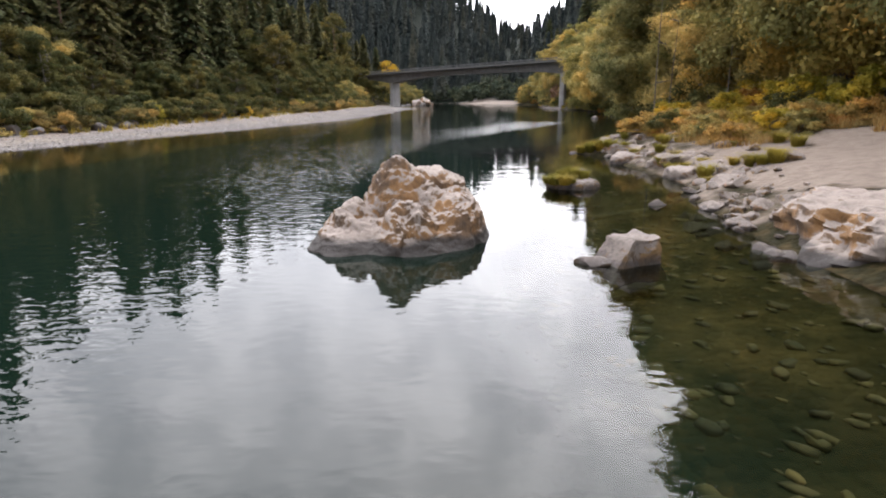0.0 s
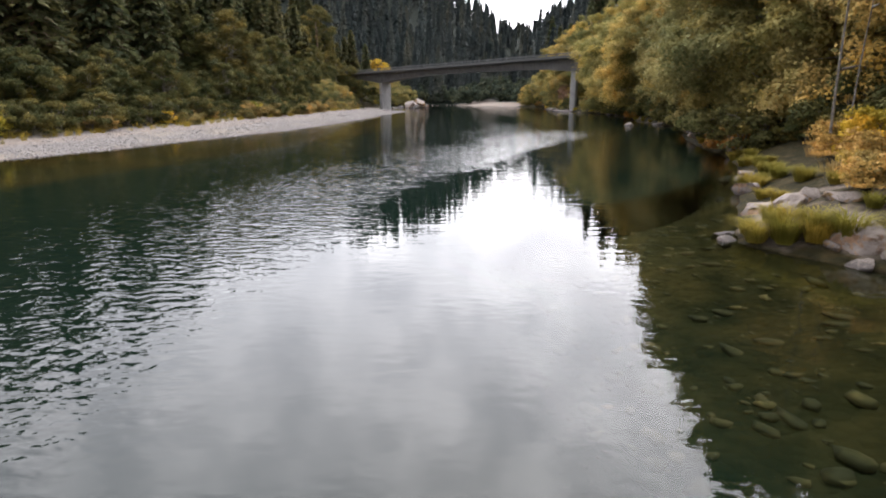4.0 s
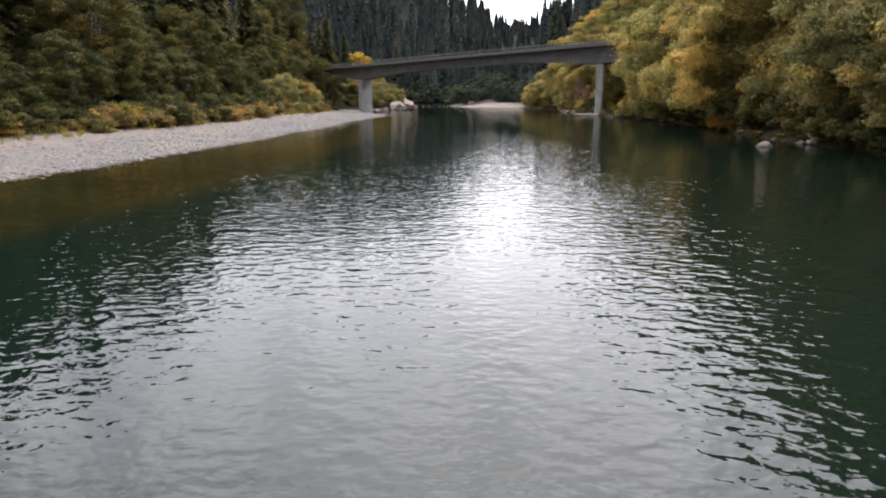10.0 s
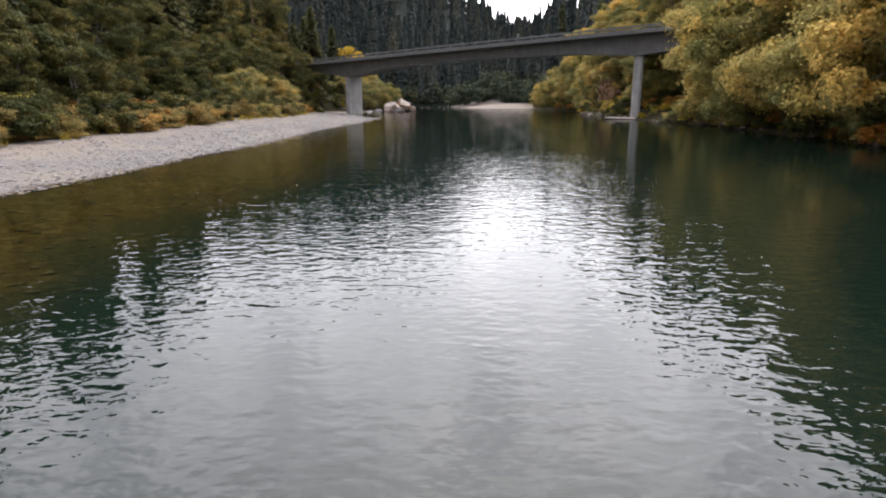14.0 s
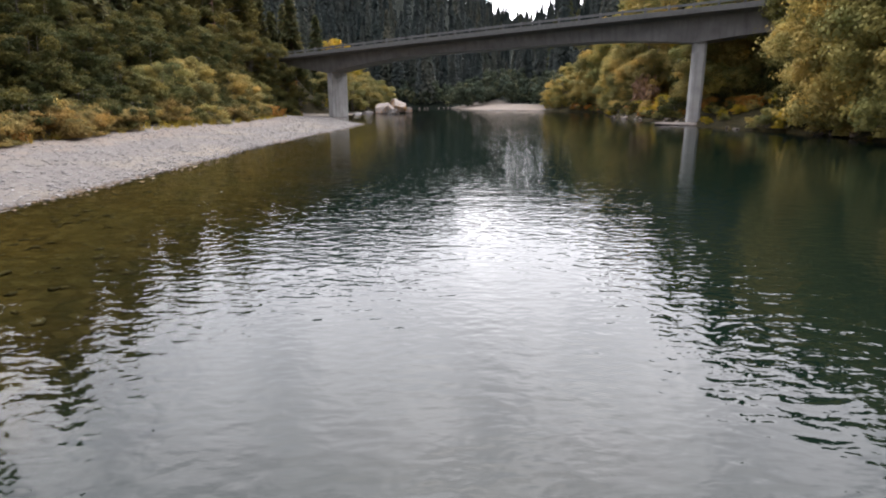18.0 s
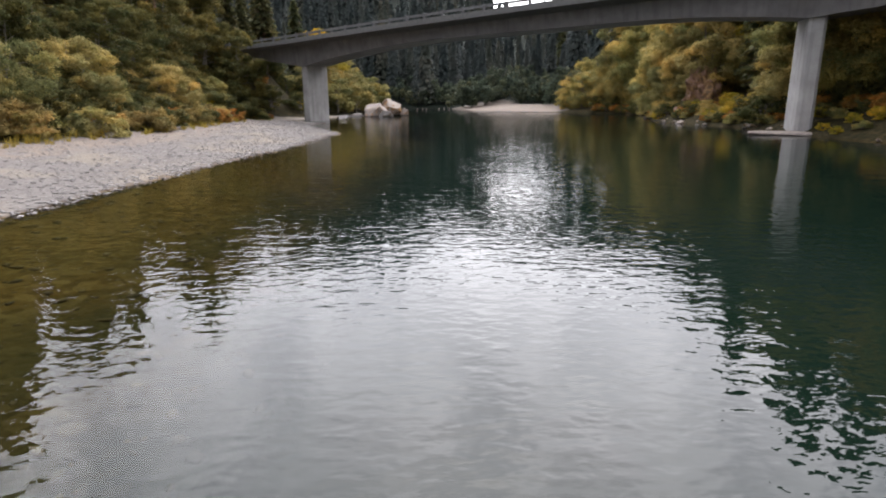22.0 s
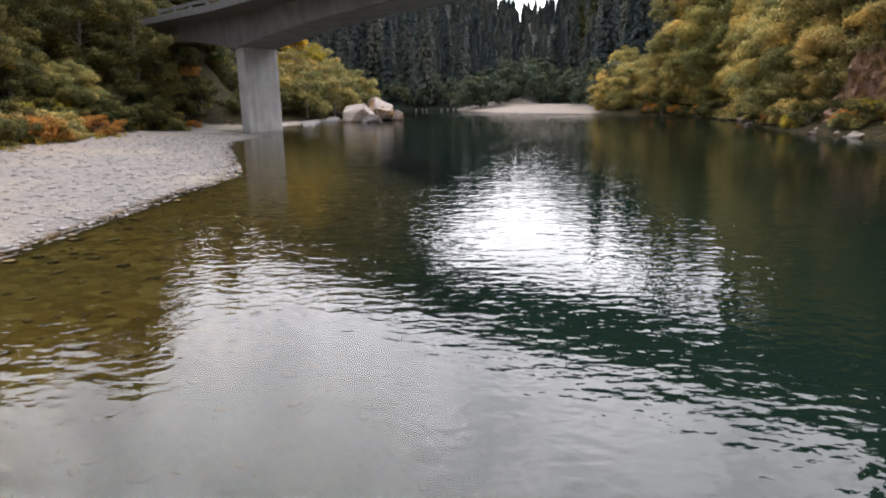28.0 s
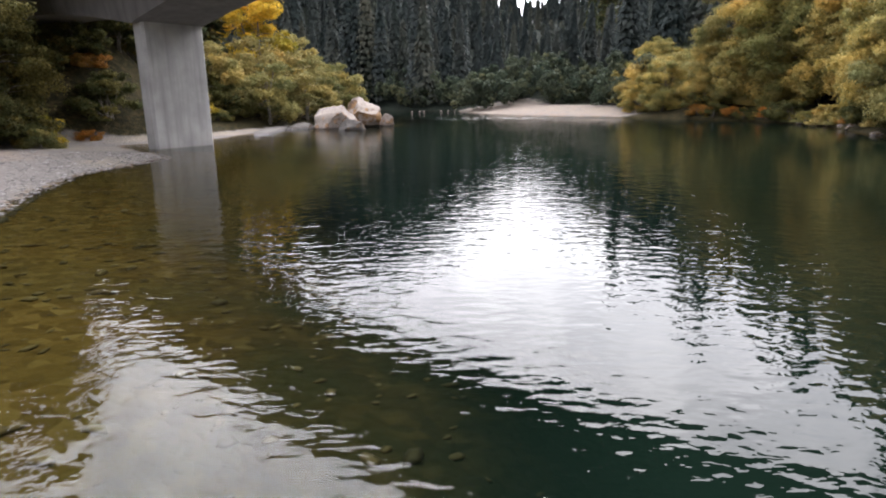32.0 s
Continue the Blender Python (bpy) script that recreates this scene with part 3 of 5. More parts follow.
# ---------------------------------------------------------------- the bridge
PIER_L, PIER_R = Vector((-15.7, 181.0, 0)), Vector((29.95, 147.0, 0))
AX = (PIER_R - PIER_L).normalized()              # along the deck
SPAN = (PIER_R - PIER_L).length
AC = Vector((-AX.y, AX.x, 0))                    # across it, away from the walk's start
EDGE_NEAR, EDGE_FAR, BOX_NEAR, BOX_FAR = -4.3, 3.5, -2.25, 2.0
bridge = new("bridge")
tagged(bridge, "weathered grey concrete girder bridge with haunched spans on two wall piers", "bridge")


def bulge(s):
    """0 at the piers, 1 at mid-span; the bridge bows in plan towards the walk's start."""
    u = min(max(s / SPAN, 0.0), 1.0)
    return 4 * u * (1 - u)


def bow(s):
    return -2.0 * bulge(s)


def deck_top(s):
    """Height of the roadway at s metres from the left pier."""
    return 9.96 + 0.0275 * s - 0.20 * bulge(s)


def soffit(s):
    """Underside of the girder: a straight line with a haunch that swells at each pier."""
    left = 1.62 * max(0.0, 1 - abs(s) / (24.0 if s > 0 else 15.0)) ** 1.8
    right = 0.75 * max(0.0, 1 - abs(s - SPAN) / 12.0) ** 1.7
    return 8.60 + 0.0125 * s - left - right


def sweep(name, section, s0, s1, step, material, parent, label="", smoothed=False):
    """A solid along the deck; section(s) gives its outline as (across, height) pairs."""
    bm = bmesh.new()
    rows = []
    s = s0
    while s < s1 + 1e-6:
        c = PIER_L + AX * s + AC * bow(s)
        rows.append([bm.verts.new((*(c + AC * a).xy, z)) for a, z in section(s)])
        s += step
    for r0, r1 in zip(rows[:-1], rows[1:]):
        for i in range(len(r0)):
            j = (i + 1) % len(r0)
            bm.faces.new((r0[i], r0[j], r1[j], r1[i]))
    bm.faces.new(rows[0])
    bm.faces.new(rows[-1][::-1])
    bmesh.ops.recalc_face_normals(bm, faces=bm.faces)
    return part(name, bm, material, parent, label)


S0, S1 = -40.0, SPAN + 40.0
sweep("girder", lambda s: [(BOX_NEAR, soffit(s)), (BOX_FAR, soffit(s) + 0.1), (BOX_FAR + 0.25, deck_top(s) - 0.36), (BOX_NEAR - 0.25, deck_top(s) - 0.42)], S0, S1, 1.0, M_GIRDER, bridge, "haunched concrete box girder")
sweep("deck", lambda s: [(BOX_NEAR - 0.3, deck_top(s) - 0.45), (BOX_FAR + 0.3, deck_top(s) - 0.40), (EDGE_FAR, deck_top(s) - 0.20), (EDGE_FAR, deck_top(s) + 0.08), (EDGE_NEAR, deck_top(s) + 0.02), (EDGE_NEAR, deck_top(s) - 0.25)], S0, S1, 1.0, M_SHADECONC, bridge, "cantilevered concrete deck slab")
for sd in (-1, 1):
    o = EDGE_FAR - 0.22 if sd > 0 else EDGE_NEAR + 0.22
    up = 0.03 + 0.03 * sd              # the roadway is slightly banked
    sweep("kerb", lambda s: [(o - 0.2, up + deck_top(s) - 0.03), (o + 0.2, up + deck_top(s) - 0.03), (o + 0.18, up + deck_top(s) + 0.30), (o - 0.18, up + deck_top(s) + 0.30)], S0, S1, 2.0, M_SHADECONC, bridge)
    rail = sweep("rail", lambda s: [(o - 0.07, up + deck_top(s) + 0.56), (o + 0.07, up + deck_top(s) + 0.56), (o + 0.07, up + deck_top(s) + 0.78), (o - 0.07, up + deck_top(s) + 0.78)], S0, S1, 2.0, M_RAIL, bridge, "steel guard rail")
    bm = bmesh.new()
    box_bm(bm, (-0.10, -0.12, 0.30), (0.10, 0.12, 0.86), None, 0.02)
    first = part("post", bm, M_RAIL, rail)
    s, k = S0 + 1.0, 0
    turn = math.degrees(math.atan2(AX.y, AX.x))
    while s < S1:
        c = PIER_L + AX * s + AC * (o + bow(s))
        ob = first if k == 0 else new("post", first.data)
        ob.parent = rail
        ob.matrix_basis = pose(c.x, c.y, up + deck_top(s), 0, 0, turn)
        s, k = s + 2.4, k + 1


def pier(at, z0, z1, yaw, thick, wide, c):
    """A wall pier with chamfered ends, its base in the ground."""
    bm = bmesh.new()
    out = [(-thick / 2, -wide / 2 + c), (-thick / 2 + c, -wide / 2), (thick / 2 - c, -wide / 2), (thick / 2, -wide / 2 + c),
           (thick / 2, wide / 2 - c), (thick / 2 - c, wide / 2), (-thick / 2 + c, wide / 2), (-thick / 2, wide / 2 - c)]
    rows = [[bm.verts.new((x * k, y * k, z)) for x, y in out] for z, k in ((z0, 1.0), (z0 + 2.5, 1.0), (z1, 1.0))]
    for a, b in zip(rows[:-1], rows[1:]):
        for i in range(8):
            bm.faces.new((a[i], a[(i + 1) % 8], b[(i + 1) % 8], b[i]))
    bm.faces.new(rows[0][::-1])
    bm.faces.new(rows[-1])
    ob = part("pier", bm, M_CONC, bridge, "chamfered concrete wall pier")
    ob.matrix_basis = pose(at.x, at.y, 0, 0, 0, yaw)
    return ob


pier(PIER_L, -1.5, soffit(0) + 0.5, -33, 1.0, 3.95, 0.14)
pier(PIER_R, -1.5, soffit(SPAN) + 0.5, -18, 1.25, 3.9, 0.25)
for s in (S0 + 2, S1 - 2):
    c = PIER_L + AX * s
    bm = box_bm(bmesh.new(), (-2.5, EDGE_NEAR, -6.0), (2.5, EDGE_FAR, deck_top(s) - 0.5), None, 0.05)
    ob = part("abutment", bm, M_SHADECONC, bridge)
    ob.matrix_basis = pose(c.x, c.y, 0, 0, 0, math.degrees(math.atan2(AX.y, AX.x)))

# ---------------------------------------------------------------- rocks in and by the water
def boulder():
    """The great stained boulder: a domed mass with a knob of a summit, a shelf and a broad skirt."""
    n = 190
    cx, cy = 0.62, 4.2
    u, v = np.meshgrid(np.linspace(-1, 1, n), np.linspace(-1, 1, n))
    du, dv = u * np.sqrt(1 - v * v / 2), v * np.sqrt(1 - u * u / 2)
    A, Rr = np.arctan2(dv, du), 1.12 * np.hypot(du, dv)
    ka = np.radians([-180, -150, -120, -90, -60, -30, 0, 30, 60, 90, 120, 150, 180])
    kr = [1.55, 2.02, 1.88, 1.60, 1.74, 1.80, 1.78, 2.0, 2.75, 3.35, 3.0, 1.75, 1.55]
    E = np.interp(A, ka, kr) * (1 + 0.045 * np.sin(5 * A + 1) + 0.035 * np.sin(9 * A + 2.3) + 0.02 * np.sin(17 * A))
    X, Y = cx + np.cos(A) * E * Rr, cy + np.sin(A) * E * Rr

    def lump(px, py, top, sx, sy, power, turn=0.0):
        c, s = math.cos(turn), math.sin(turn)
        u, v = ((X - px) * c + (Y - py) * s) / sx, (-(X - px) * s + (Y - py) * c) / sy
        return top * (1 - (u * u + v * v) ** (power / 2))

    skirt = 0.26 * (1 - Rr ** 2.2) + 0.03
    lumps = ([skirt,
                           lump(1.12, 5.20, 1.34, 1.22, 1.75, 2.6, -0.1),      # the domed back
                           lump(1.58, 4.55, 0.98, 0.80, 1.5, 3.0, 0.05),       # right shoulder
                           lump(0.50, 4.50, 1.74, 0.92, 1.05, 1.7, 0.3),       # the summit
                           lump(-0.25, 3.85, 0.86, 0.85, 0.85, 1.7),          # left flank
                           lump(0.20, 6.60, 1.22, 0.70, 0.42, 4.0, 0.10),     # the slab behind it
                           lump(1.12, 6.50, 1.26, 0.78, 0.95, 2.4),
                           lump(0.80, 3.40, 0.98, 0.85, 0.85, 1.6, 0.3),      # the front shelf
                           lump(-0.45, 3.2, 0.34, 0.70, 0.6, 2.0)])
    h = np.log(sum(np.exp(7.0 * np.clip(q, -1, 3)) for q in lumps)) / 7.0 - 0.13
    h = np.where(Rr > 1.0, -1.1 * (Rr - 1.0) / 0.12, h)
    rng = np.random.default_rng(12)
    seeds = np.stack([rng.uniform(-1.4, 2.6, 46), rng.uniform(2, 6.6, 46), rng.uniform(0, 1.4, 46)], 1)
    tilt = rng.normal(size=(46, 3)) * 0.02
    lift = rng.normal(size=46) * 0.006
    verts = np.stack([X, Y, h], -1).reshape(-1, 3)
    near = np.argmin(((verts[:, None, :] - seeds[None]) ** 2 * np.array([1, 1, 1.6])).sum(-1), axis=1)
    block = ((verts - seeds[near]) * tilt[near]).sum(1) + lift[near]
    out = []
    for (x, y, z), blk in zip(verts, block):
        p = Vector((x, y, z))
        f = noise.fractal(p * 1.1 + Vector((3, 7, 1)), 0.9, 2.1, 6)
        g = abs(noise.noise(Vector((x * 1.6 + y * 0.7, y * 1.3 - x * 0.5, z * 3.6))))
        crag = 0.07 * f - 0.09 * g + 1.8 * blk + 0.075 * noise.fractal(Vector((x * 3.5, y * 3.5, z * 7.0)), 0.8, 2.0, 5)
        k = min(1.0, max(0.1, (z + 0.1) * 1.8))
        out.append((x + 0.35 * crag * k * (x - cx), y + 0.35 * crag * k * (y - cy), z + crag * k + 0.05 * k))
    i, j = np.arange(n - 1)[:, None] * n, np.arange(n - 1)[None, :]
    q = np.stack([i + j, i + j + 1, i + n + j + 1, i + n + j], -1).reshape(-1, 4)
    ob = raw("boulder", out, q, M_BOULDER, None, True)
    shade(ob, 38)
    return tagged(ob, "large pale boulder with ochre stains standing in the river", "boulder")


boulder()


def squared_rock(name, label, at, size, turn, seed, material=M_GREYROCK, tilt=0.0, rough=0.10, group="", wedge=0.0):
    """A block broken along its joints: a cut cube, worn and chipped."""
    bm = bmesh.new()
    bmesh.ops.create_cube(bm, size=2.0)
    bmesh.ops.bevel(bm, geom=bm.edges[:], offset=0.16, segments=2, profile=0.6, affect="EDGES")
    bmesh.ops.subdivide_edges(bm, edges=bm.edges[:], cuts=3, use_grid_fill=True)
    off = Vector((seed * 3.1, seed * 1.7, seed * 0.9))
    for v in bm.verts:
        p = v.co.copy()
        d = noise.fractal(p * 1.1 + off, 0.9, 2.1, 5) * rough * 1.6 - rough * abs(noise.noise(p * 3 + off))
        p *= 1 + d
        if wedge:                              # a long sloping flank on one side
            k = 0.5 * (p.z + 1)
            p.x = p.x * (1 - wedge * k) + 0.75 * wedge * k
        else:
            p.x -= 0.35 * p.z * (p.x < 0)      # a slanting flank
        v.co = Vector((p.x * size[0], p.y * size[1], p.z * size[2]))
    ob = shade(part(name, bm, material))
    ob.matrix_basis = pose(*at, tilt, tilt * 0.4, turn)
    return tagged(ob, label, "rock", group)


squared_rock("squared_rock", "squared grey-brown rock half sunk in the shallows", (4.60, 2.32, 0.06), (0.58, 0.36, 0.37), 24, 3, tilt=-4, rough=0.13, wedge=0.45)
rock("low_stone", "low pale stone awash beside a squared rock", 31, (4.08, 2.22, -0.03), (0.42, 0.20, 0.13), M_GREYROCK, 12, 3)
rock("small_stone", "small pale stone breaking the water", 15, (6.5, 15.2, -0.02), (0.30, 0.16, 0.12), M_PALE, 0, 3)
for k, (x, y) in enumerate(((1.90, 7.88), (1.93, 8.06))):
    rock("awash_stone", "dark wet stone just breaking the water", 16 + k, (x, y, -0.03), (0.09, 0.05, 0.06), M_GREYROCK, 30 * k, 2)
rock("small_stone", "small grey stone breaking the water", 14, (7.05, 7.95, -0.02), (0.30, 0.20, 0.13), M_PALE, 0, 3)


def ledge_rock(label, cx, cy, radii, top, rise, seed, material=M_BOULDER, name="ledge_rock", group="rock ledges"):
    """A broad rock shelf: a broken front, a gently sloping worn top with joints across it."""
    n_a, n_r = 170, 70
    a = np.linspace(0, 2 * np.pi, n_a, endpoint=False)
    ka = np.radians(np.linspace(-180, 180, len(radii)))
    edge = np.interp((a + np.pi) % (2 * np.pi) - np.pi, ka, radii) * (1 + 0.05 * np.sin(7 * a + seed) + 0.03 * np.sin(13 * a))
    rho = np.concatenate([[0.0], np.linspace(0.03, 0.8, n_r // 2), np.linspace(0.81, 1.07, n_r - n_r // 2 - 1)])
    A, Q = np.meshgrid(a, rho)
    X, Y = cx + np.cos(A) * edge * Q, cy + np.sin(A) * edge * Q
    Z = (top + rise * (X - cx)) * (1 - np.clip(Q, 0, 1.1) ** 16)
    out = []
    for x, y, z, q in zip(X.ravel(), Y.ravel(), Z.ravel(), Q.ravel()):
        p = Vector((x, y, 1.5 * z + seed))
        f = noise.fractal(p * 0.9, 0.9, 2.1, 6)
        joint = abs(noise.noise(Vector((0.9 * x + 0.5 * y, 0.35 * y, seed)))) ** 0.6
        g = abs(noise.noise(Vector((x * 2.0, y * 2.0, z * 4.0 + seed))))
        d = 0.10 * f - 0.07 * g - 0.14 * max(0.0, 0.28 - joint)
        d += 0.05 * noise.fractal(p * 3.3, 0.8, 2.0, 4)
        k = 1 + 0.16 * f * q
        out.append((cx + (x - cx) * k, cy + (y - cy) * k, z + d * (0.4 + 0.6 * min(1, max(0, z)))))
    i, j = np.arange(n_r - 1)[:, None] * n_a, np.arange(n_a)[None, :]
    quad = np.stack([i + j, i + (j + 1) % n_a, i + n_a + (j + 1) % n_a, i + n_a + j], -1).reshape(-1, 4)
    ob = shade(raw(name, out, quad, material, None, True), 40)
    return tagged(ob, label, "rock", group)


ledge_rock("low pale river rock overgrown with yellow-green grass", 5.46, 11.05, (0.80, 0.76, 0.70, 0.64, 0.66, 0.74, 0.84, 0.78, 0.70, 0.66, 0.68, 0.76, 0.80), 0.27, -0.03, 31, M_GREYROCK, "tufted_rock", "river rocks")
ledge_rock("broad flat-topped ledge of pale stained rock at the water", 10.7, 2.5, (2.75, 2.9, 3.0, 3.0, 3.0, 3.2, 3.4, 3.4, 3.2, 3.0, 3.1, 2.9, 2.75), 1.02, 0.05, 4)
ledge_rock("lower stained ledge of rock dipping into the water", 12.0, -2.4, (3.0, 2.9, 3.0, 3.0, 3.0, 3.2, 3.4, 3.4, 3.2, 3.0, 3.1, 2.9, 3.0), 0.8, 0.05, 9)

for k, (x, y, r, top) in enumerate(((9.7, 18.3, 1.25, 0.42), (11.0, 15.4, 1.5, 0.75), (10.4, 21.3, 1.2, 0.6), (11.2, 12.4, 1.3, 0.7), (10.2, 24.2, 1.0, 0.5), (9.9, 13.0, 0.8, 0.4))):
    ledge_rock("low outcrop of pale broken rock on the shore", x, y, [r * (1 + 0.22 * math.sin(2.1 * i + k)) for i in range(12)] + [r * (1 + 0.22 * math.sin(k))], top, 0.06, 20 + 3 * k, M_PALE)

# broken rocks along the right shore
shore_rng = random.Random(44)
ys_r, xs_r = [p[1] for p in RIGHT], [p[0] for p in RIGHT]
kinds = [rock_bm(200 + k, (1, 0.8, 0.5), 3, 0.3, 0, 1.0, 0.12) for k in range(7)]
meshes = []
for k, bm in enumerate(kinds):
    me = bpy.data.meshes.new("shore_rock")
    bm.to_mesh(me)
    bm.free()
    me.materials.append(M_GREYROCK if k % 4 else M_PALE)
    me.polygons.foreach_set("use_smooth", np.ones(len(me.polygons), bool))
    me.set_sharp_from_angle(angle=radians(30))
    meshes.append(me)


def scatter_rocks(n, y0, y1, off0, off1, s0, s1, label, group, chain_x=None, side=1, power=1.8):
    for _ in range(n):
        y = shore_rng.uniform(y0, y1)
        o = shore_rng.uniform(off0, off1)
        x = float(np.interp(y, *(chain_x or (ys_r, xs_r)))) + side * o
        s = s0 + (s1 - s0) * shore_rng.random() ** power
        ob = new("shore_rock", shore_rng.choice(meshes))
        ob.matrix_basis = pose(x, y, ground_z(x, y) + 0.02 * s, shore_rng.uniform(-15, 15), shore_rng.uniform(-15, 15), shore_rng.uniform(0, 360)) @ Matrix.Scale(s, 4)
        tagged(ob, label, "rock", group)


scatter_rocks(125, 4.5, 24, -0.5, 2.2, 0.07, 0.34, "broken grey rock on the shore", "rocks on the near shore")
scatter_rocks(62, 2.5, 10, -0.7, 1.6, 0.08, 0.36, "broken tan rock at the water's edge", "rocks on the near shore")
scatter_rocks(25, 8, 25, 0.3, 3.2, 0.2, 0.55, "low grey bedrock hump on the shore", "rocks on the near shore")
scatter_rocks(52, 26, 128, -0.5, 1.0, 0.15, 0.55, "grey rock at the foot of the wooded bank", "rocks along the wooded bank")
scatter_rocks(30, 128, 215, -0.4, 1.2, 0.15, 0.6, "grey rock at the foot of the wooded bank", "rocks along the wooded bank")
rock("white_rock", "single white rock in the shallows", 61, (21.2, 75.0, 0.0), (0.5, 0.36, 0.28), M_PALE, 0, 3)
rock("slab_rock", "flat pale slab at the foot of a bridge pier", 62, (27.3, 144.6, 0.0), (2.3, 1.3, 0.28), M_PALE, -30, 4, 0.2)
for k in range(16):
    y = 24 + 1.25 * k + shore_rng.uniform(-0.5, 0.5)
    x = float(np.interp(y, [q[1] for q in LEFT], [q[0] for q in LEFT])) - float(beach_width(np.array(y))) - shore_rng.uniform(-0.4, 0.9)
    rock("bank_stone", "dark stone at the back of the gravel beach", 130 + k, (x, y, ground_z(x, y) + 0.1), (shore_rng.uniform(0.4, 1.0), 0.5, shore_rng.uniform(0.3, 0.55)), M_DARKROCK, 40 * k, 3, group="stones behind the beach")
# the rocks below the bridge on the far left bank
rock("pale_boulder", "big rounded pale boulder at the water's edge", 63, (-10.1, 203.6, 0.5), (2.4, 1.9, 1.5), M_PALE, 10, 4, 0.22)
rock("split_boulder", "dark split boulder before a pale one", 64, (-8.2, 201.2, 0.1), (1.4, 1.0, 0.95), M_DARKROCK, 40, 4, 0.25)
rock("brown_boulder", "tall brown boulder with a pale top", 65, (-7.4, 207.0, 0.8), (1.7, 1.6, 1.9), M_BOULDER, 0, 4, 0.22)
rock("end_boulder", "small white boulder at the point", 66, (-5.3, 208.0, 0.3), (0.7, 0.6, 0.85), M_PALE, 0, 3)
rock("dark_ledge", "long dark rock ledge at the waterline", 67, (-14.6, 196.0, 0.0), (0.9, 6.5, 0.42), M_DARKROCK, 4, 4, 0.2)
rock("dark_ledge", "short dark rock ledge at the waterline", 68, (-13.2, 203.5, 0.0), (0.9, 3.0, 0.45), M_DARKROCK, -14, 4, 0.2)
for k, (x, y) in enumerate(((-5.0, 268), (-3.5, 270), (-2.6, 271), (1.0, 276), (2.6, 277), (4.0, 278))):
    rock("shore_stone", "small white stone at the far shore", 70 + k, (x, y, 0.08), (0.24, 0.22, 0.24), M_PALE, 40 * k, 2, group="stones at the far shore")
# reddish rock face above the right bank, past the bridge
rock("rock_face", "reddish-brown rock face in the wooded bank", 91, (33.6, 173.0, 2.6), (2.6, 2.0, 4.4), M_REDROCK, 24, 5, 0.42, 0.28, "red rock faces", 1.5)
rock("rock_face", "lower reddish rock face above the water", 92, (31.3, 171.8, 0.2), (1.7, 1.6, 1.5), M_REDROCK, 60, 5, 0.42, 0.28, "red rock faces", 1.5)


# ---------------------------------------------------------------- trees
def finish_tree(name, trunk_pieces, leaf_pieces, bark_mat, leaf_material):
    base = new(name)
    v, f = join_arrays(trunk_pieces)
    raw("trunk", v, f, bark_mat, base, True)
    v, f = join_arrays(leaf_pieces)
    raw("crown", v, f, leaf_material, base, False, bough_values(leaf_pieces, np.random.default_rng(len(v))))
    return base


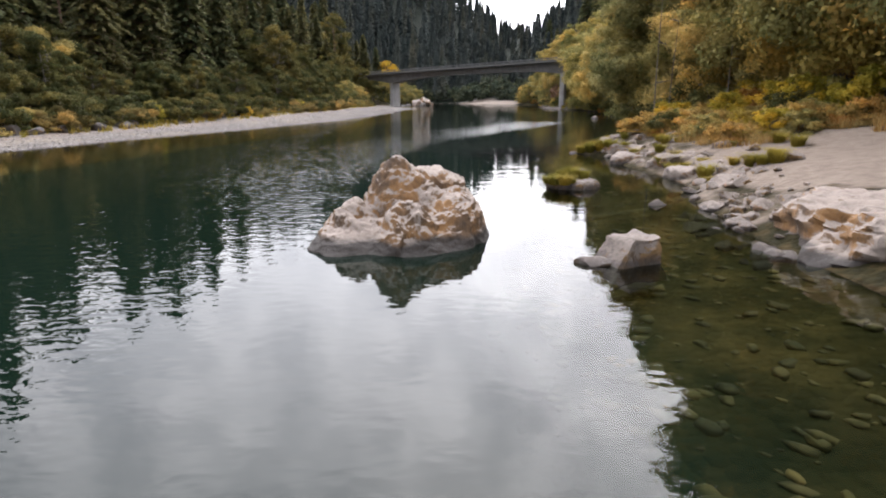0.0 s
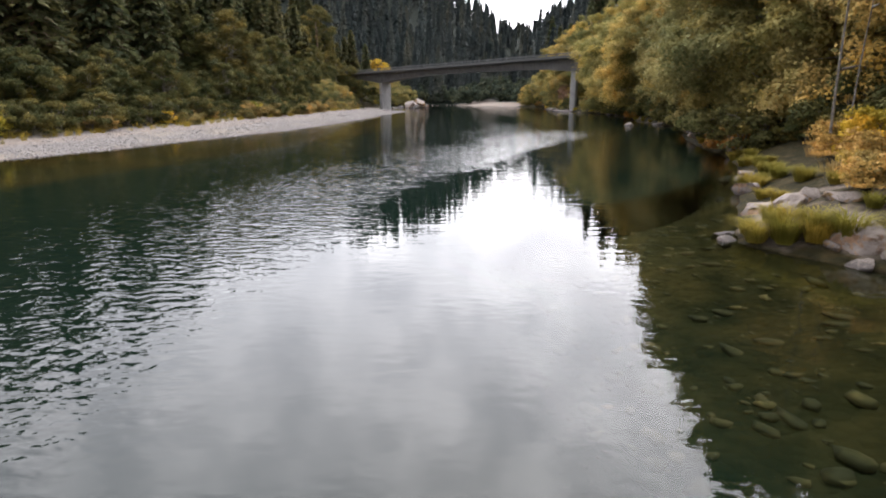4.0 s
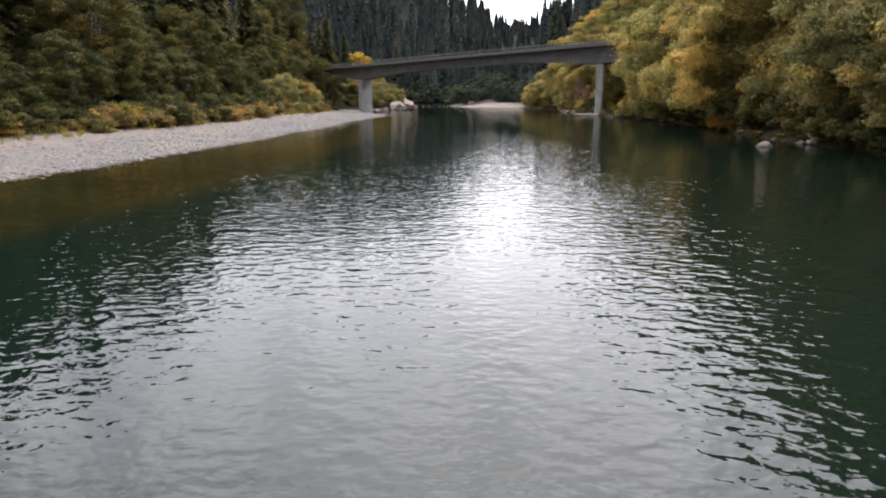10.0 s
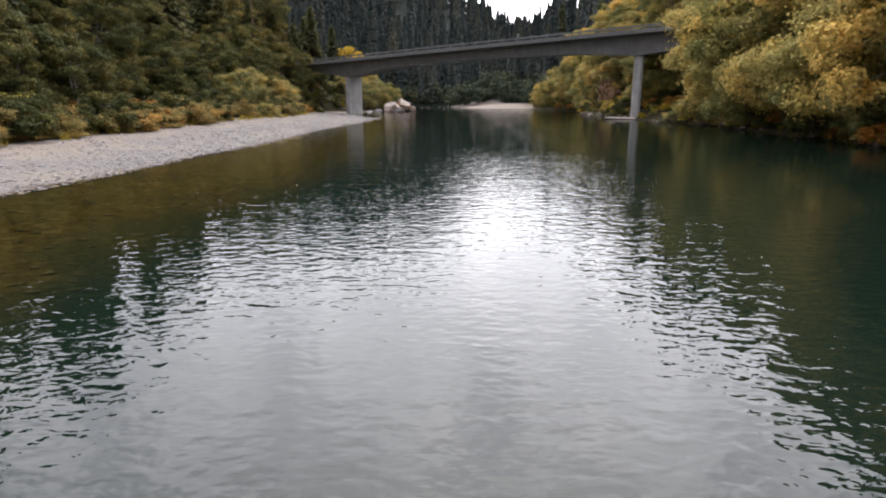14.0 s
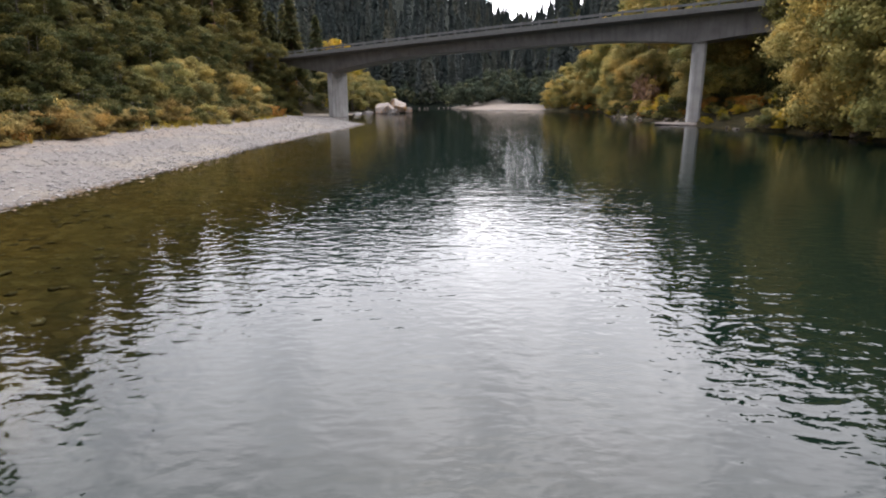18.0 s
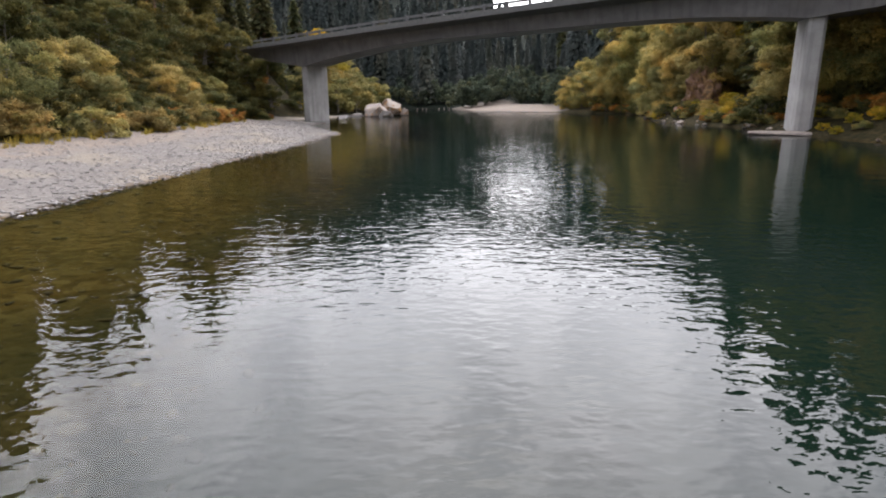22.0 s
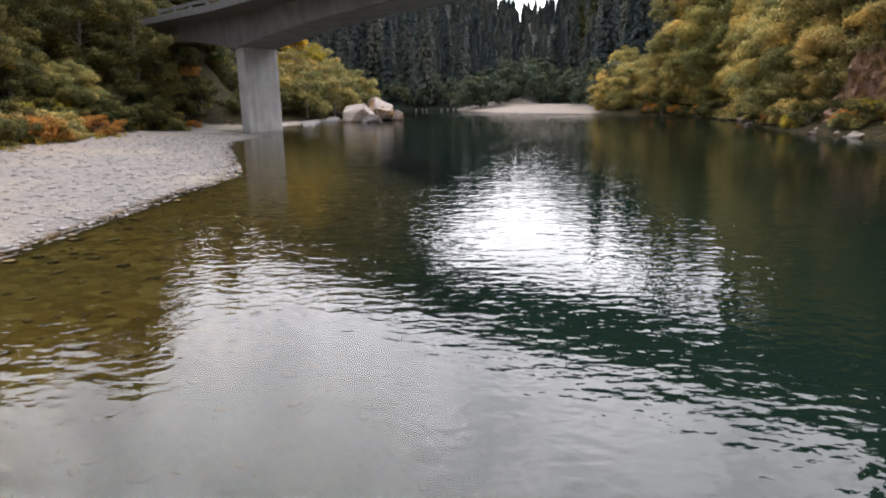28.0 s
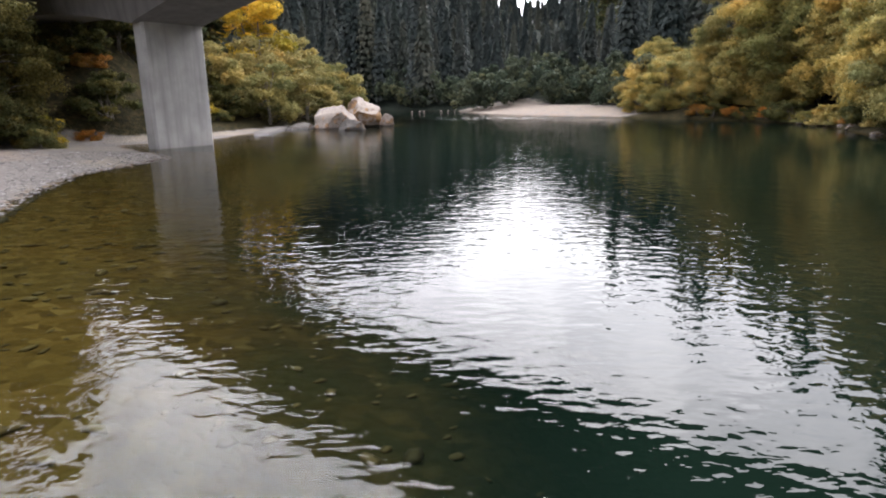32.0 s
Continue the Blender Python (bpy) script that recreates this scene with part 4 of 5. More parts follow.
def broadleaf(seed, tall, spread, leaf, material, bark_mat=M_BARK, stems=3, low=0.15, droop=0.15, clumps=44, cover=1.15, name="broadleaf_tree"):
    """A many-stemmed riverside tree: limbs that end in close billows of leaves with dark gaps between them."""
    rng = np.random.default_rng(seed)
    wood, green = [], []
    tips = []
    for k in range(stems):
        a = rng.uniform(0, 2 * np.pi)
        lean = rng.uniform(0.05, 0.30) * spread
        h = tall * rng.uniform(0.72, 0.95)
        t = np.linspace(0, 1, 8)
        pts = np.stack([np.cos(a) * lean * t ** 1.5 + 0.12 * np.sin(5 * t + k), np.sin(a) * lean * t ** 1.5 + 0.12 * np.cos(4 * t + k), h * t - 0.4], 1)
        r0 = 0.018 * tall / (stems ** 0.4) + 0.02
        wood.append(tube_arrays(pts, r0 * (1 - 0.88 * t), 6))
        nl = max(4, clumps // stems)
        for j in range(nl):
            u = low + (1 - low) * ((j + rng.uniform(0, 1)) / nl)
            p0 = np.array([np.interp(u, t, pts[:, i]) for i in range(3)])
            b = rng.uniform(0, 2 * np.pi)
            # a rounded but uneven outline
            reach = spread * 0.46 * (math.sin(math.pi * min(0.98, 0.20 + 0.76 * u)) ** 0.7) * rng.uniform(0.55, 1.18)
            tip = p0 + np.array([math.cos(b) * reach, math.sin(b) * reach, reach * rng.uniform(-droop, 0.5)])
            mid = (p0 + tip) / 2 + np.array([0, 0, 0.12 * reach])
            wood.append(tube_arrays([p0, mid, tip], [r0 * 0.28 * (1 - 0.6 * u), r0 * 0.18 * (1 - 0.6 * u), 0.008], 4))
            tips.append((tip, u))
    for tip, u in tips:
        # a billow: a close dome of leaves, ragged below, with smaller sprays budding from it
        r = 0.130 * spread ** 0.9 * rng.uniform(0.65, 1.35) * (1.12 - 0.35 * u)
        lobes = [(tip, 0.85 * r)]
        for _ in range(5):
            d = rng.normal(size=3) + np.array([0, 0, 0.35])
            d /= np.linalg.norm(d) + 1e-9
            lobes.append((tip + d * r * 0.92 * np.array([1.25, 1.25, 0.7]), r * rng.uniform(0.30, 0.58)))
        group = []
        for at, q in lobes:
            n = max(8, int(cover * 6.3 * q * q / (0.28 * leaf * leaf)))
            d = rng.normal(size=(n, 3))
            d[:, 2] += 0.45
            d /= np.linalg.norm(d, axis=1, keepdims=True) + 1e-9
            rad = q * np.where(rng.random(n) < 0.22, rng.uniform(1.05, 1.7, n), rng.uniform(0.78, 1.06, n))
            c = at + d * rad[:, None] * np.array([1.15, 1.15, 0.74])
            c[:, 2] = np.maximum(c[:, 2], 0.10)
            nrm = d + np.array([0, 0, 0.25]) + 0.42 * rng.normal(size=(n, 3))
            group.append(leaf_quads(c, nrm, leaf, leaf * 0.56, rng))
        green.append(join_arrays(group))
    return finish_tree(name, wood, green, bark_mat, material)


def conifer(seed, tall, spread, sprays, size, bare=0.12, name="conifer"):
    """A tall fir or redwood: whorls of drooping boughs, each a feather of needle sprays."""
    rng = np.random.default_rng(seed)
    t = np.linspace(0, 1, 9)
    pts = np.stack([0.15 * np.sin(3 * t + seed), 0.15 * np.cos(2 * t + seed), tall * t - 0.6], 1)
    wood = [tube_arrays(pts, 0.012 * tall * (1 - 0.93 * t), 7)]
    green = []
    boughs = max(24, sprays // 14)
    per = max(5, sprays // boughs)
    for j in range(boughs):
        u = bare + (1 - bare) * ((j + rng.uniform()) / boughs) ** 0.9
        a = rng.uniform(0, 2 * np.pi)
        reach = spread * 0.5 * (1 - u) ** 0.75 * rng.uniform(0.55, 1.15) + 0.25
        d = np.array([math.cos(a), math.sin(a), 0.0])
        z0 = tall * u
        n = max(3, int(per * (0.4 + 1.2 * (1 - u))))
        w = rng.uniform(0.12, 1.0, n)
        c = d * (reach * w)[:, None] + np.array([0, 0, 1.0]) * (z0 + 0.10 * reach * w - 0.42 * reach * w * w)[:, None]
        sw = 0.16 * reach * (1.1 - 0.7 * w)
        side = np.array([-d[1], d[0], 0])
        c += side * (rng.normal(size=n) * sw)[:, None]
        c[:, 2] -= np.abs(rng.normal(size=n)) * 0.10 * size
        ax = d + side * rng.normal(size=(n, 1)) * 0.6 + np.array([0, 0, -0.35])
        nrm = np.array([0, 0, 1.0]) + 0.45 * rng.normal(size=(n, 3)) + 0.3 * d
        green.append(leaf_quads(c, nrm, size * 1.5, size * 0.75, rng, 0.15, ax))
        if u < 0.8:
            wood.append(tube_arrays([d * 0.05 + [0, 0, z0], d * reach * 0.5 + [0, 0, z0], d * reach * 0.9 + [0, 0, z0 - 0.25 * reach]], [0.05, 0.03, 0.01], 3))
    return finish_tree(name, wood, green, M_REDBARK, M_CONIFER)


def grass_arrays(rng, centre, n, tall, spread, bend=0.6, wide=0.012):
    """A tussock: bent blades from one root."""
    a = rng.uniform(0, 2 * np.pi, n)
    r = spread * 0.35 * np.sqrt(rng.uniform(0, 1, n))
    root = np.stack([np.cos(a) * r, np.sin(a) * r, np.zeros(n)], 1)
    b = a + rng.normal(size=n) * 0.7
    h = tall * rng.uniform(0.3, 1.2, n)
    out = np.stack([np.cos(b), np.sin(b), np.zeros(n)], 1)
    side = np.stack([-np.sin(b), np.cos(b), np.zeros(n)], 1) * wide
    k = bend * h * rng.uniform(0.4, 1.2, n)
    p1 = root + out * (0.35 * k)[:, None] + np.array([0, 0, 1.0]) * (0.62 * h)[:, None]
    p2 = root + out * (1.0 * k)[:, None] + np.array([0, 0, 1.0]) * (h * (1 - 0.25 * bend))[:, None]
    v = np.stack([root - side, root + side, p1 + side * 0.8, p1 - side * 0.8, p2 + side * 0.15, p2 - side * 0.15], 1)
    i = np.arange(n)[:, None] * 6
    f = np.concatenate([i + np.array([[0, 1, 2, 3]]), i + np.array([[3, 2, 4, 5]])])
    return v.reshape(-1, 3) + np.asarray(centre), f


def set_down(ob, x, y, scale=1.0, turn=0.0, sink=0.05, lean=0.0):
    ob.matrix_basis = pose(x, y, ground_z(x, y) - sink, lean, 0, turn) @ Matrix.Scale(scale, 4)
    return ob


def copies(first, spots, label, category, group, sizes=(0.8, 1.2), seed=0, lean=0.0):
    """Set a built plant on the first spot and copies on the rest."""
    rng = random.Random(seed)
    for k, (x, y) in enumerate(spots):
        ob = first if k == 0 else copy_thing(first, Matrix())
        set_down(ob, x, y, rng.uniform(*sizes), rng.uniform(0, 360), 0.1, rng.uniform(-lean, lean))
        tagged(ob, label, category, group)


def along(chain, y0, y1, off, step, jit, seed, side):
    """Spots along a bank, off metres outside the water's edge."""
    rng = random.Random(seed)
    out = []
    ys = [p[1] for p in chain]
    xs = [p[0] for p in chain]
    y = y0
    while y < y1:
        o = off(y) if callable(off) else off
        x = float(np.interp(y, ys, xs)) + side * (o + rng.uniform(-jit, jit))
        out.append((x, y + rng.uniform(-jit, jit) * 0.5))
        y += step * rng.uniform(0.7, 1.3)
    return out


def deal(spots, n, seed):
    rng = random.Random(seed)
    piles = [[] for _ in range(n)]
    for s in spots:
        piles[rng.randrange(n)].append(s)
    return [h for h in piles]


L_UP = [p for p in LEFT if -130 < p[1] < 215]
R_UP = [p for p in RIGHT if -130 < p[1] < 236]

# left bank: shrubs at the gravel's edge, broadleaf trees, conifers on the slope
def clear(spots):
    """Leave out spots that crowd the bridge's piers or stand under its deck."""
    out = []
    for x, y in spots:
        s = (Vector((x, y, 0)) - PIER_L).dot(AX)
        c = (Vector((x, y, 0)) - PIER_L).dot(AC)
        if not (-3 < s < SPAN + 22 and -16 < c < 8 and x > 20 and x < 36) and not (-26 < s < 6 and -7.5 < c < 7.0) and not (27 < x < 38.5 and 157 < y < 175):
            out.append((x, y))
    return out


def near_off(y):
    return 12.0 - 9.0 * float(smooth(np.array(y), 25, 40))


shrubs = along(L_UP, -6, 172, lambda y: beach_width(y) + 1.0, 2.6, 1.0, 1, -1) + along(L_UP, -6, 172, lambda y: beach_width(y) + 3.2, 3.0, 1.2, 12, -1)
shrubs_r = along(R_UP, 6, 222, lambda y: near_off(y) - 1.7, 2.0, 0.9, 7, 1)
trees_l = along(L_UP, -8, 205, lambda y: beach_width(y) + 6.0, 4.6, 2.0, 2, -1) + along(L_UP, -8, 210, lambda y: beach_width(y) + 10, 5.0, 2.5, 3, -1) + along(L_UP, -8, 190, lambda y: beach_width(y) + 3.8, 6.0, 1.2, 13, -1)
trees_l += along(L_UP, -12, 120, lambda y: beach_width(y) + 14, 4.6, 2.2, 14, -1)
trees_r = along(R_UP, 0, 222, lambda y: near_off(y) + 1.5, 4.0, 1.2, 8, 1) + along(R_UP, 0, 226, lambda y: near_off(y) + 6.5, 4.4, 2.0, 9, 1)
trees_r += [(31.5 + dx, 228 + dy) for dx, dy in ((0, 0), (4, 5), (2, 11), (6, 17), (3, 24), (8, 30), (-1, 6), (9, 8))]
firs_l = [s for k, o in enumerate((13, 18, 24)) for s in along(L_UP, -14, 214, lambda y: beach_width(y) + o, 3.6 + 0.5 * k, 2.6, 20 + k, -1)]
firs_r = [s for k, o in enumerate((12, 18)) for s in along(R_UP, -14, 226, lambda y: near_off(y) + o, 4.6 + 0.6 * k, 3.0, 30 + k, 1)]

shrubs_r = [q for q in shrubs_r if not (q[0] < 32.5 and 134 < q[1] < 152) and not (28 < q[0] < 38 and 160 < q[1] < 173)]
trees_r, trees_l, firs_l, firs_r = (clear(q) for q in (trees_r, trees_l, firs_l, firs_r))
under_rng = random.Random(3)
shrubs += [(-20 - 18 * under_rng.random(), 170 + 36 * under_rng.random()) for _ in range(60)]
dark_spots = [(-23 - 24 * under_rng.random(), 186 + 32 * under_rng.random()) for _ in range(48)]
firs_r = [q for q in firs_r if q[1] > 40 or q[0] > 32]
shrubs_r += [(33.5 + 4 * under_rng.random(), 126 + 32 * under_rng.random()) for _ in range(22)]
bush_kinds = [broadleaf(21, 2.2, 3.2, 0.15, M_WILLOW, stems=6, low=0.1, clumps=30, name="willow_shrub"),
              broadleaf(22, 2.8, 3.4, 0.16, M_GREEN, stems=6, low=0.1, clumps=30, name="green_shrub"),
              broadleaf(23, 2.0, 3.0, 0.14, M_RUST, stems=6, low=0.1, clumps=30, cover=0.9, name="rust_shrub"),
              broadleaf(24, 2.4, 2.8, 0.14, M_YELLOW, stems=6, low=0.1, clumps=30, cover=0.9, name="yellow_shrub")]
tree_kinds = [broadleaf(31, 8.0, 6.5, 0.17, M_ALDER, stems=3, clumps=54, low=0.04),
              broadleaf(32, 9.5, 6.0, 0.19, M_GREEN, stems=2, clumps=56, low=0.03),
              broadleaf(33, 7.0, 7.0, 0.16, M_WILLOW, stems=5, clumps=60, low=0.02),
              broadleaf(34, 11.5, 8.0, 0.18, M_ALDER, stems=3, clumps=72, low=0.06),
              broadleaf(35, 6.5, 6.0, 0.17, M_GREEN, stems=4, clumps=52, low=0.02)]
near_kinds = [broadleaf(45, 8.0, 6.0, 0.12, M_TANALDER, M_DEAD, stems=4, clumps=56, low=0.04, cover=0.8),
              broadleaf(46, 7.0, 6.5, 0.11, M_TANALDER, M_DEAD, stems=5, clumps=60, low=0.03, cover=0.8)]
tall_kinds = [broadleaf(38, 17.0, 9.0, 0.19, M_ALDER, stems=3, clumps=96, low=0.12),
              broadleaf(39, 15.0, 8.0, 0.18, M_WILLOW, stems=3, clumps=92, low=0.08),
              broadleaf(40, 14.0, 7.5, 0.20, M_GREEN, stems=3, clumps=90, low=0.05)]
fir_kinds = [conifer(41, 18, 6.8, 5200, 0.52, 0.06), conifer(42, 23, 7.2, 6200, 0.54, 0.16), conifer(43, 14, 6.0, 4400, 0.48, 0.04)]

LAB = ["pale olive willow shrub at the foot of the bank", "dark green leafy shrub on the bank", "rust-brown autumn shrub on the bank", "bright yellow autumn shrub on the bank"]
for side_spots, order, seed in ((shrubs, (1, 0, 1, 1, 2, 1, 1, 1, 0, 1, 3), 71), (shrubs_r, (1, 0, 1, 2, 0, 3, 1, 2), 74)):
    for k, sp in enumerate(deal(side_spots, len(order), seed)):
        if sp:
            first = bush_kinds[order[k]]
            if first.get("label"):
                first = copy_thing(first, Matrix())
            copies(first, sp, LAB[order[k]], "shrub", "shrubs on the banks", (0.5, 1.15), k)
copies(copy_thing(bush_kinds[1], Matrix()), dark_spots, "dark green shrub in the shade of the bridge", "shrub", "shrubs on the banks", (0.9, 1.5), 44)
near_trees = along(R_UP, 2, 38, lambda y: near_off(y) + 1.5, 2.6, 1.5, 66, 1) + along(R_UP, 2, 38, lambda y: near_off(y) + 6, 3.0, 1.5, 67, 1)
trees_r = [q for q in trees_r if q[1] > 38]
TLAB = ("yellow-green alder with pale stems on the bank", "dark green broadleaf tree on the bank", "olive willow tree on the bank", "tall yellowing alder on the bank", "low dark green bank tree", "yellow-green alder above the bracken", "olive willow above the bracken")
for side_spots, order, seed, sizes in ((trees_l, (1, 4, 1, 4, 4, 1, 2), 72, (0.4, 0.9)), (trees_r, (0, 3, 2, 3, 0, 2), 75, (0.75, 1.25)), (near_trees, (5, 6, 5, 6), 76, (0.8, 1.4))):
    for k, sp in enumerate(deal(side_spots, len(order), seed)):
        if sp:
            first = (tree_kinds + near_kinds)[order[k]]
            if first.get("label"):
                first = copy_thing(first, Matrix())
            copies(first, sp, TLAB[order[k]], "tree", "broadleaf trees on the banks", sizes, 80 + k, 5)
tall_r = along(R_UP, 30, 126, lambda y: near_off(y) + 4.0, 5.5, 1.5, 61, 1) + along(R_UP, 4, 34, 14.5, 4.5, 1.5, 63, 1) + along(R_UP, -12, 40, 13.0, 4.0, 1.0, 69, 1)
tall_r += along(R_UP, 152, 224, 7.5, 5.0, 1.5, 64, 1) + [(37, 118), (40, 126), (42, 133), (44, 120), (38, 139), (42, 144), (38.5, 150), (46, 138), (44, 152), (37, 158)]
for k, sp in enumerate(deal(clear(tall_r), 3, 77)):
    for reach, sizes in (((-20, 40), (1.2, 1.58)), ((40, 112), (1.2, 1.5)), ((112, 240), (1.1, 1.35))):
        some = [q for q in sp if reach[0] <= q[1] < reach[1]]
        if some:
            first = tall_kinds[k % 2]
            if first.get("label"):
                first = copy_thing(first, Matrix())
            copies(first, some, ("very tall yellowing alder on the bank", "tall olive willow on the bank")[k % 2], "tree", "tall trees on the bank", sizes, 97 + k, 4)
tall_l = clear(along(L_UP, 92, 170, lambda y: beach_width(y) + 7.5, 4.6, 1.5, 91, -1) + along(L_UP, 92, 176, lambda y: beach_width(y) + 12, 5.5, 2.0, 92, -1))
copies(tall_kinds[2], tall_l, "tall dark green broadleaf tree with orange boughs", "tree", "tall trees on the bank", (0.55, 0.95), 93, 4)
ridge_l = [(-36.5, 172.5), (-38.0, 178.5), (-36.5, 190.0), (-37.5, 196.0)]
copies(copy_thing(tall_kinds[2], Matrix()), ridge_l, "very tall dark green tree on the slope behind the bridge's end", "tree", "tall trees on the bank", (1.25, 1.45), 95, 3)
screen_l = [(-25.6, 179.2), (-28.6, 182.0), (-29.5, 176.5), (-32.5, 181.5), (-35.5, 184.0)]
copies(copy_thing(tall_kinds[2], Matrix()), screen_l, "tall dark green broadleaf tree beside the bridge's end", "tree", "tall trees on the bank", (0.72, 0.95), 94, 3)
lean_over = [(31.8, 122), (31.6, 114), (31.2, 106.5), (30.2, 99), (28.8, 92), (33.5, 118), (33, 110)]
copies(copy_thing(tree_kinds[3], Matrix()), lean_over, "big yellowing alder leaning over the water", "tree", "alders over the water", (1.35, 1.75), 5, 6)
close_r = [(18.8, 43), (19.6, 48), (20.8, 53), (22.8, 58), (25.4, 64), (27.0, 69.5), (27.4, 76)]
copies(copy_thing(tall_kinds[1], Matrix()), close_r, "tall olive willow leaning over the shore", "tree", "tall trees on the bank", (0.95, 1.15), 6, 5)
copies(copy_thing(tall_kinds[0], Matrix()), [(36, 154.5), (39.2, 160), (40, 166), (39.6, 172.5), (41, 178)], "tall golden alder above the rocky bank", "tree", "tall trees on the bank", (0.85, 1.1), 7, 4)
under_r = [(36.2, 149.0), (39.0, 153.0), (41.5, 148.0), (38.6, 144.5), (43.5, 154.0), (37.5, 156.5)]
copies(copy_thing(tree_kinds[4], Matrix()), under_r, "low dark green tree in the shade beside the bridge", "tree", "broadleaf trees on the banks", (0.75, 1.0), 8, 4)
giants = clear(along(R_UP, 128, 172, 14, 5.0, 1.5, 68, 1) + along(R_UP, 120, 172, 21, 6.0, 2.0, 70, 1))
copies(copy_thing(fir_kinds[1], Matrix()), giants, "very tall dark green redwood behind the alders", "conifer", "conifers on the slopes", (0.9, 1.1), 15)
firs_r += along(R_UP, 150, 224, 12, 5.0, 2.0, 65, 1) + along(R_UP, 40, 126, lambda y: near_off(y) + 8, 5.0, 1.5, 62, 1)
for k, sp in enumerate(deal(firs_l + firs_r, 3, 73)):
    for ok, sizes in ((lambda q: q[0] < 0 and q[1] < 82, (0.76, 0.98)), (lambda q: q[0] < 0 and 82 <= q[1] < 100, (0.78, 1.0)), (lambda q: q[0] < 0 and q[1] >= 100, (0.82, 1.12)), (lambda q: q[0] >= 0, (1.05, 1.4))):
        some = [q for q in sp if ok(q)]
        first = fir_kinds[k]
        if first.get("label"):
            first = copy_thing(first, Matrix())
        copies(first, some, ("dark green fir on the wooded slope", "tall dark green redwood on the slope", "slender dark conifer on the slope")[k], "conifer", "conifers on the slopes", sizes, 90 + k)

# far woods beyond the bend, one mass; their blue haze is in the needle colour
def far_woods(name, spots, seed, tall=(18, 36), sprays=620, leaf=1.5, label="dense dark conifer forest on the far hillside"):
    rng = np.random.default_rng(seed)
    pieces = []
    zs = height(np.array([s[0] for s in spots]), np.array([s[1] for s in spots]))
    for (x, y), z in zip(spots, zs):
        low = 1 - 0.5 * np.exp(-((x - 20 - 0.105 * (y - 150)) / 42) ** 2) * (y > 280)
        h, n = rng.uniform(*tall) * low, int(1.5 * sprays) if y < 380 else sprays // 2
        big = leaf * (0.55 if y < 380 else 1.0)
        u = np.minimum(0.995, (np.floor(20 * rng.uniform(0.04, 1, n) ** 0.85) + rng.uniform(0, 0.7, n)) / 20)
        a = rng.uniform(0, 2 * np.pi, n)
        r = 0.125 * h * (1 - u) ** 0.85 * rng.uniform(0.45, 1.1, n) + 0.15
        d = np.stack([np.cos(a), np.sin(a), np.zeros(n)], 1)
        c = d * r[:, None] + np.stack([np.zeros(n), np.zeros(n), u * h - 0.25 * r], 1)
        ax = d + np.array([0, 0, -0.55])
        nrm = np.array([0, 0, 0.6]) + 0.2 * rng.normal(size=(n, 3)) + 0.8 * d
        v, f = leaf_quads(c, nrm, big * 1.5, big * 0.9, rng, 0.15, ax)
        pieces.append((v + [x, y, z], f))
    v, f = join_arrays(pieces)
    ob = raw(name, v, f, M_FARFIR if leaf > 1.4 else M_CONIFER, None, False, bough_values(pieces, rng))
    return tagged(ob, label, "forest", kind="stuff")


rngf = random.Random(5)
far_spots = []
for _ in range(1500):
    y = 250 + 470 * rngf.random() ** 1.25
    x = rngf.uniform(-150 - 0.25 * (y - 250), 150 + 0.25 * (y - 250))
    if ground_z(x, y) > 0.7 and not (-5 < x < 34 and y < 280):
        far_spots.append((x, y))
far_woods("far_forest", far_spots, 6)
for x, y, q in ((60, 363, 1.65), (66, 371, 1.4), (52, 352, 1.3)):
    copies(copy_thing(fir_kinds[1], Matrix()), [(x, y)], "lone tall redwood on the far saddle", "conifer", "conifers on the slopes", (q, q), 3)
back_l = [s for k, o in enumerate((31, 38, 47)) for s in along(L_UP, -30, 214, lambda y: beach_width(y) + o, 5.0 + 0.6 * k, 3.0, 20 + k, -1)]
back_r = [s for k, o in enumerate((25, 32, 41)) for s in along(R_UP, -30, 232, lambda y: near_off(y) + o, 5.0 + 0.6 * k, 3.0, 30 + k, 1)]
far_woods("hill_forest", back_l, 17, (10, 17), 420, 1.3, "dense dark conifers higher up the valley side")
far_woods("hill_forest", back_r, 7, (14, 24), 420, 1.35, "dense dark conifers higher up the valley sides")


def far_thicket(name, spots, seed, material, label):
    """Rounded bushes and low trees at the foot of the far woods."""
    rng = np.random.default_rng(seed)
    pieces = []
    zs = height(np.array([q[0] for q in spots]), np.array([q[1] for q in spots]))
    for (x, y), z in zip(spots, zs):
        tall = rng.uniform(2.5, 9.0)
        for _ in range(9):
            r = rng.uniform(0.7, 1.4)
            at = np.array([x, y, z]) + np.array([rng.normal() * 1.3, rng.normal() * 1.3, rng.uniform(0.15, 0.9) * tall])
            n = 46
            d = rng.normal(size=(n, 3)) + np.array([0, -0.2, 0.5])
            d /= np.linalg.norm(d, axis=1, keepdims=True)
            pieces.append(leaf_quads(at + d * r * rng.uniform(0.6, 1.1, (n, 1)), d + 0.3 * rng.normal(size=(n, 3)), 0.7, 0.45, rng))
    return tagged(raw(name, *join_arrays(pieces), material, None, False, bough_values(pieces, rng)), label, "thicket", kind="stuff")


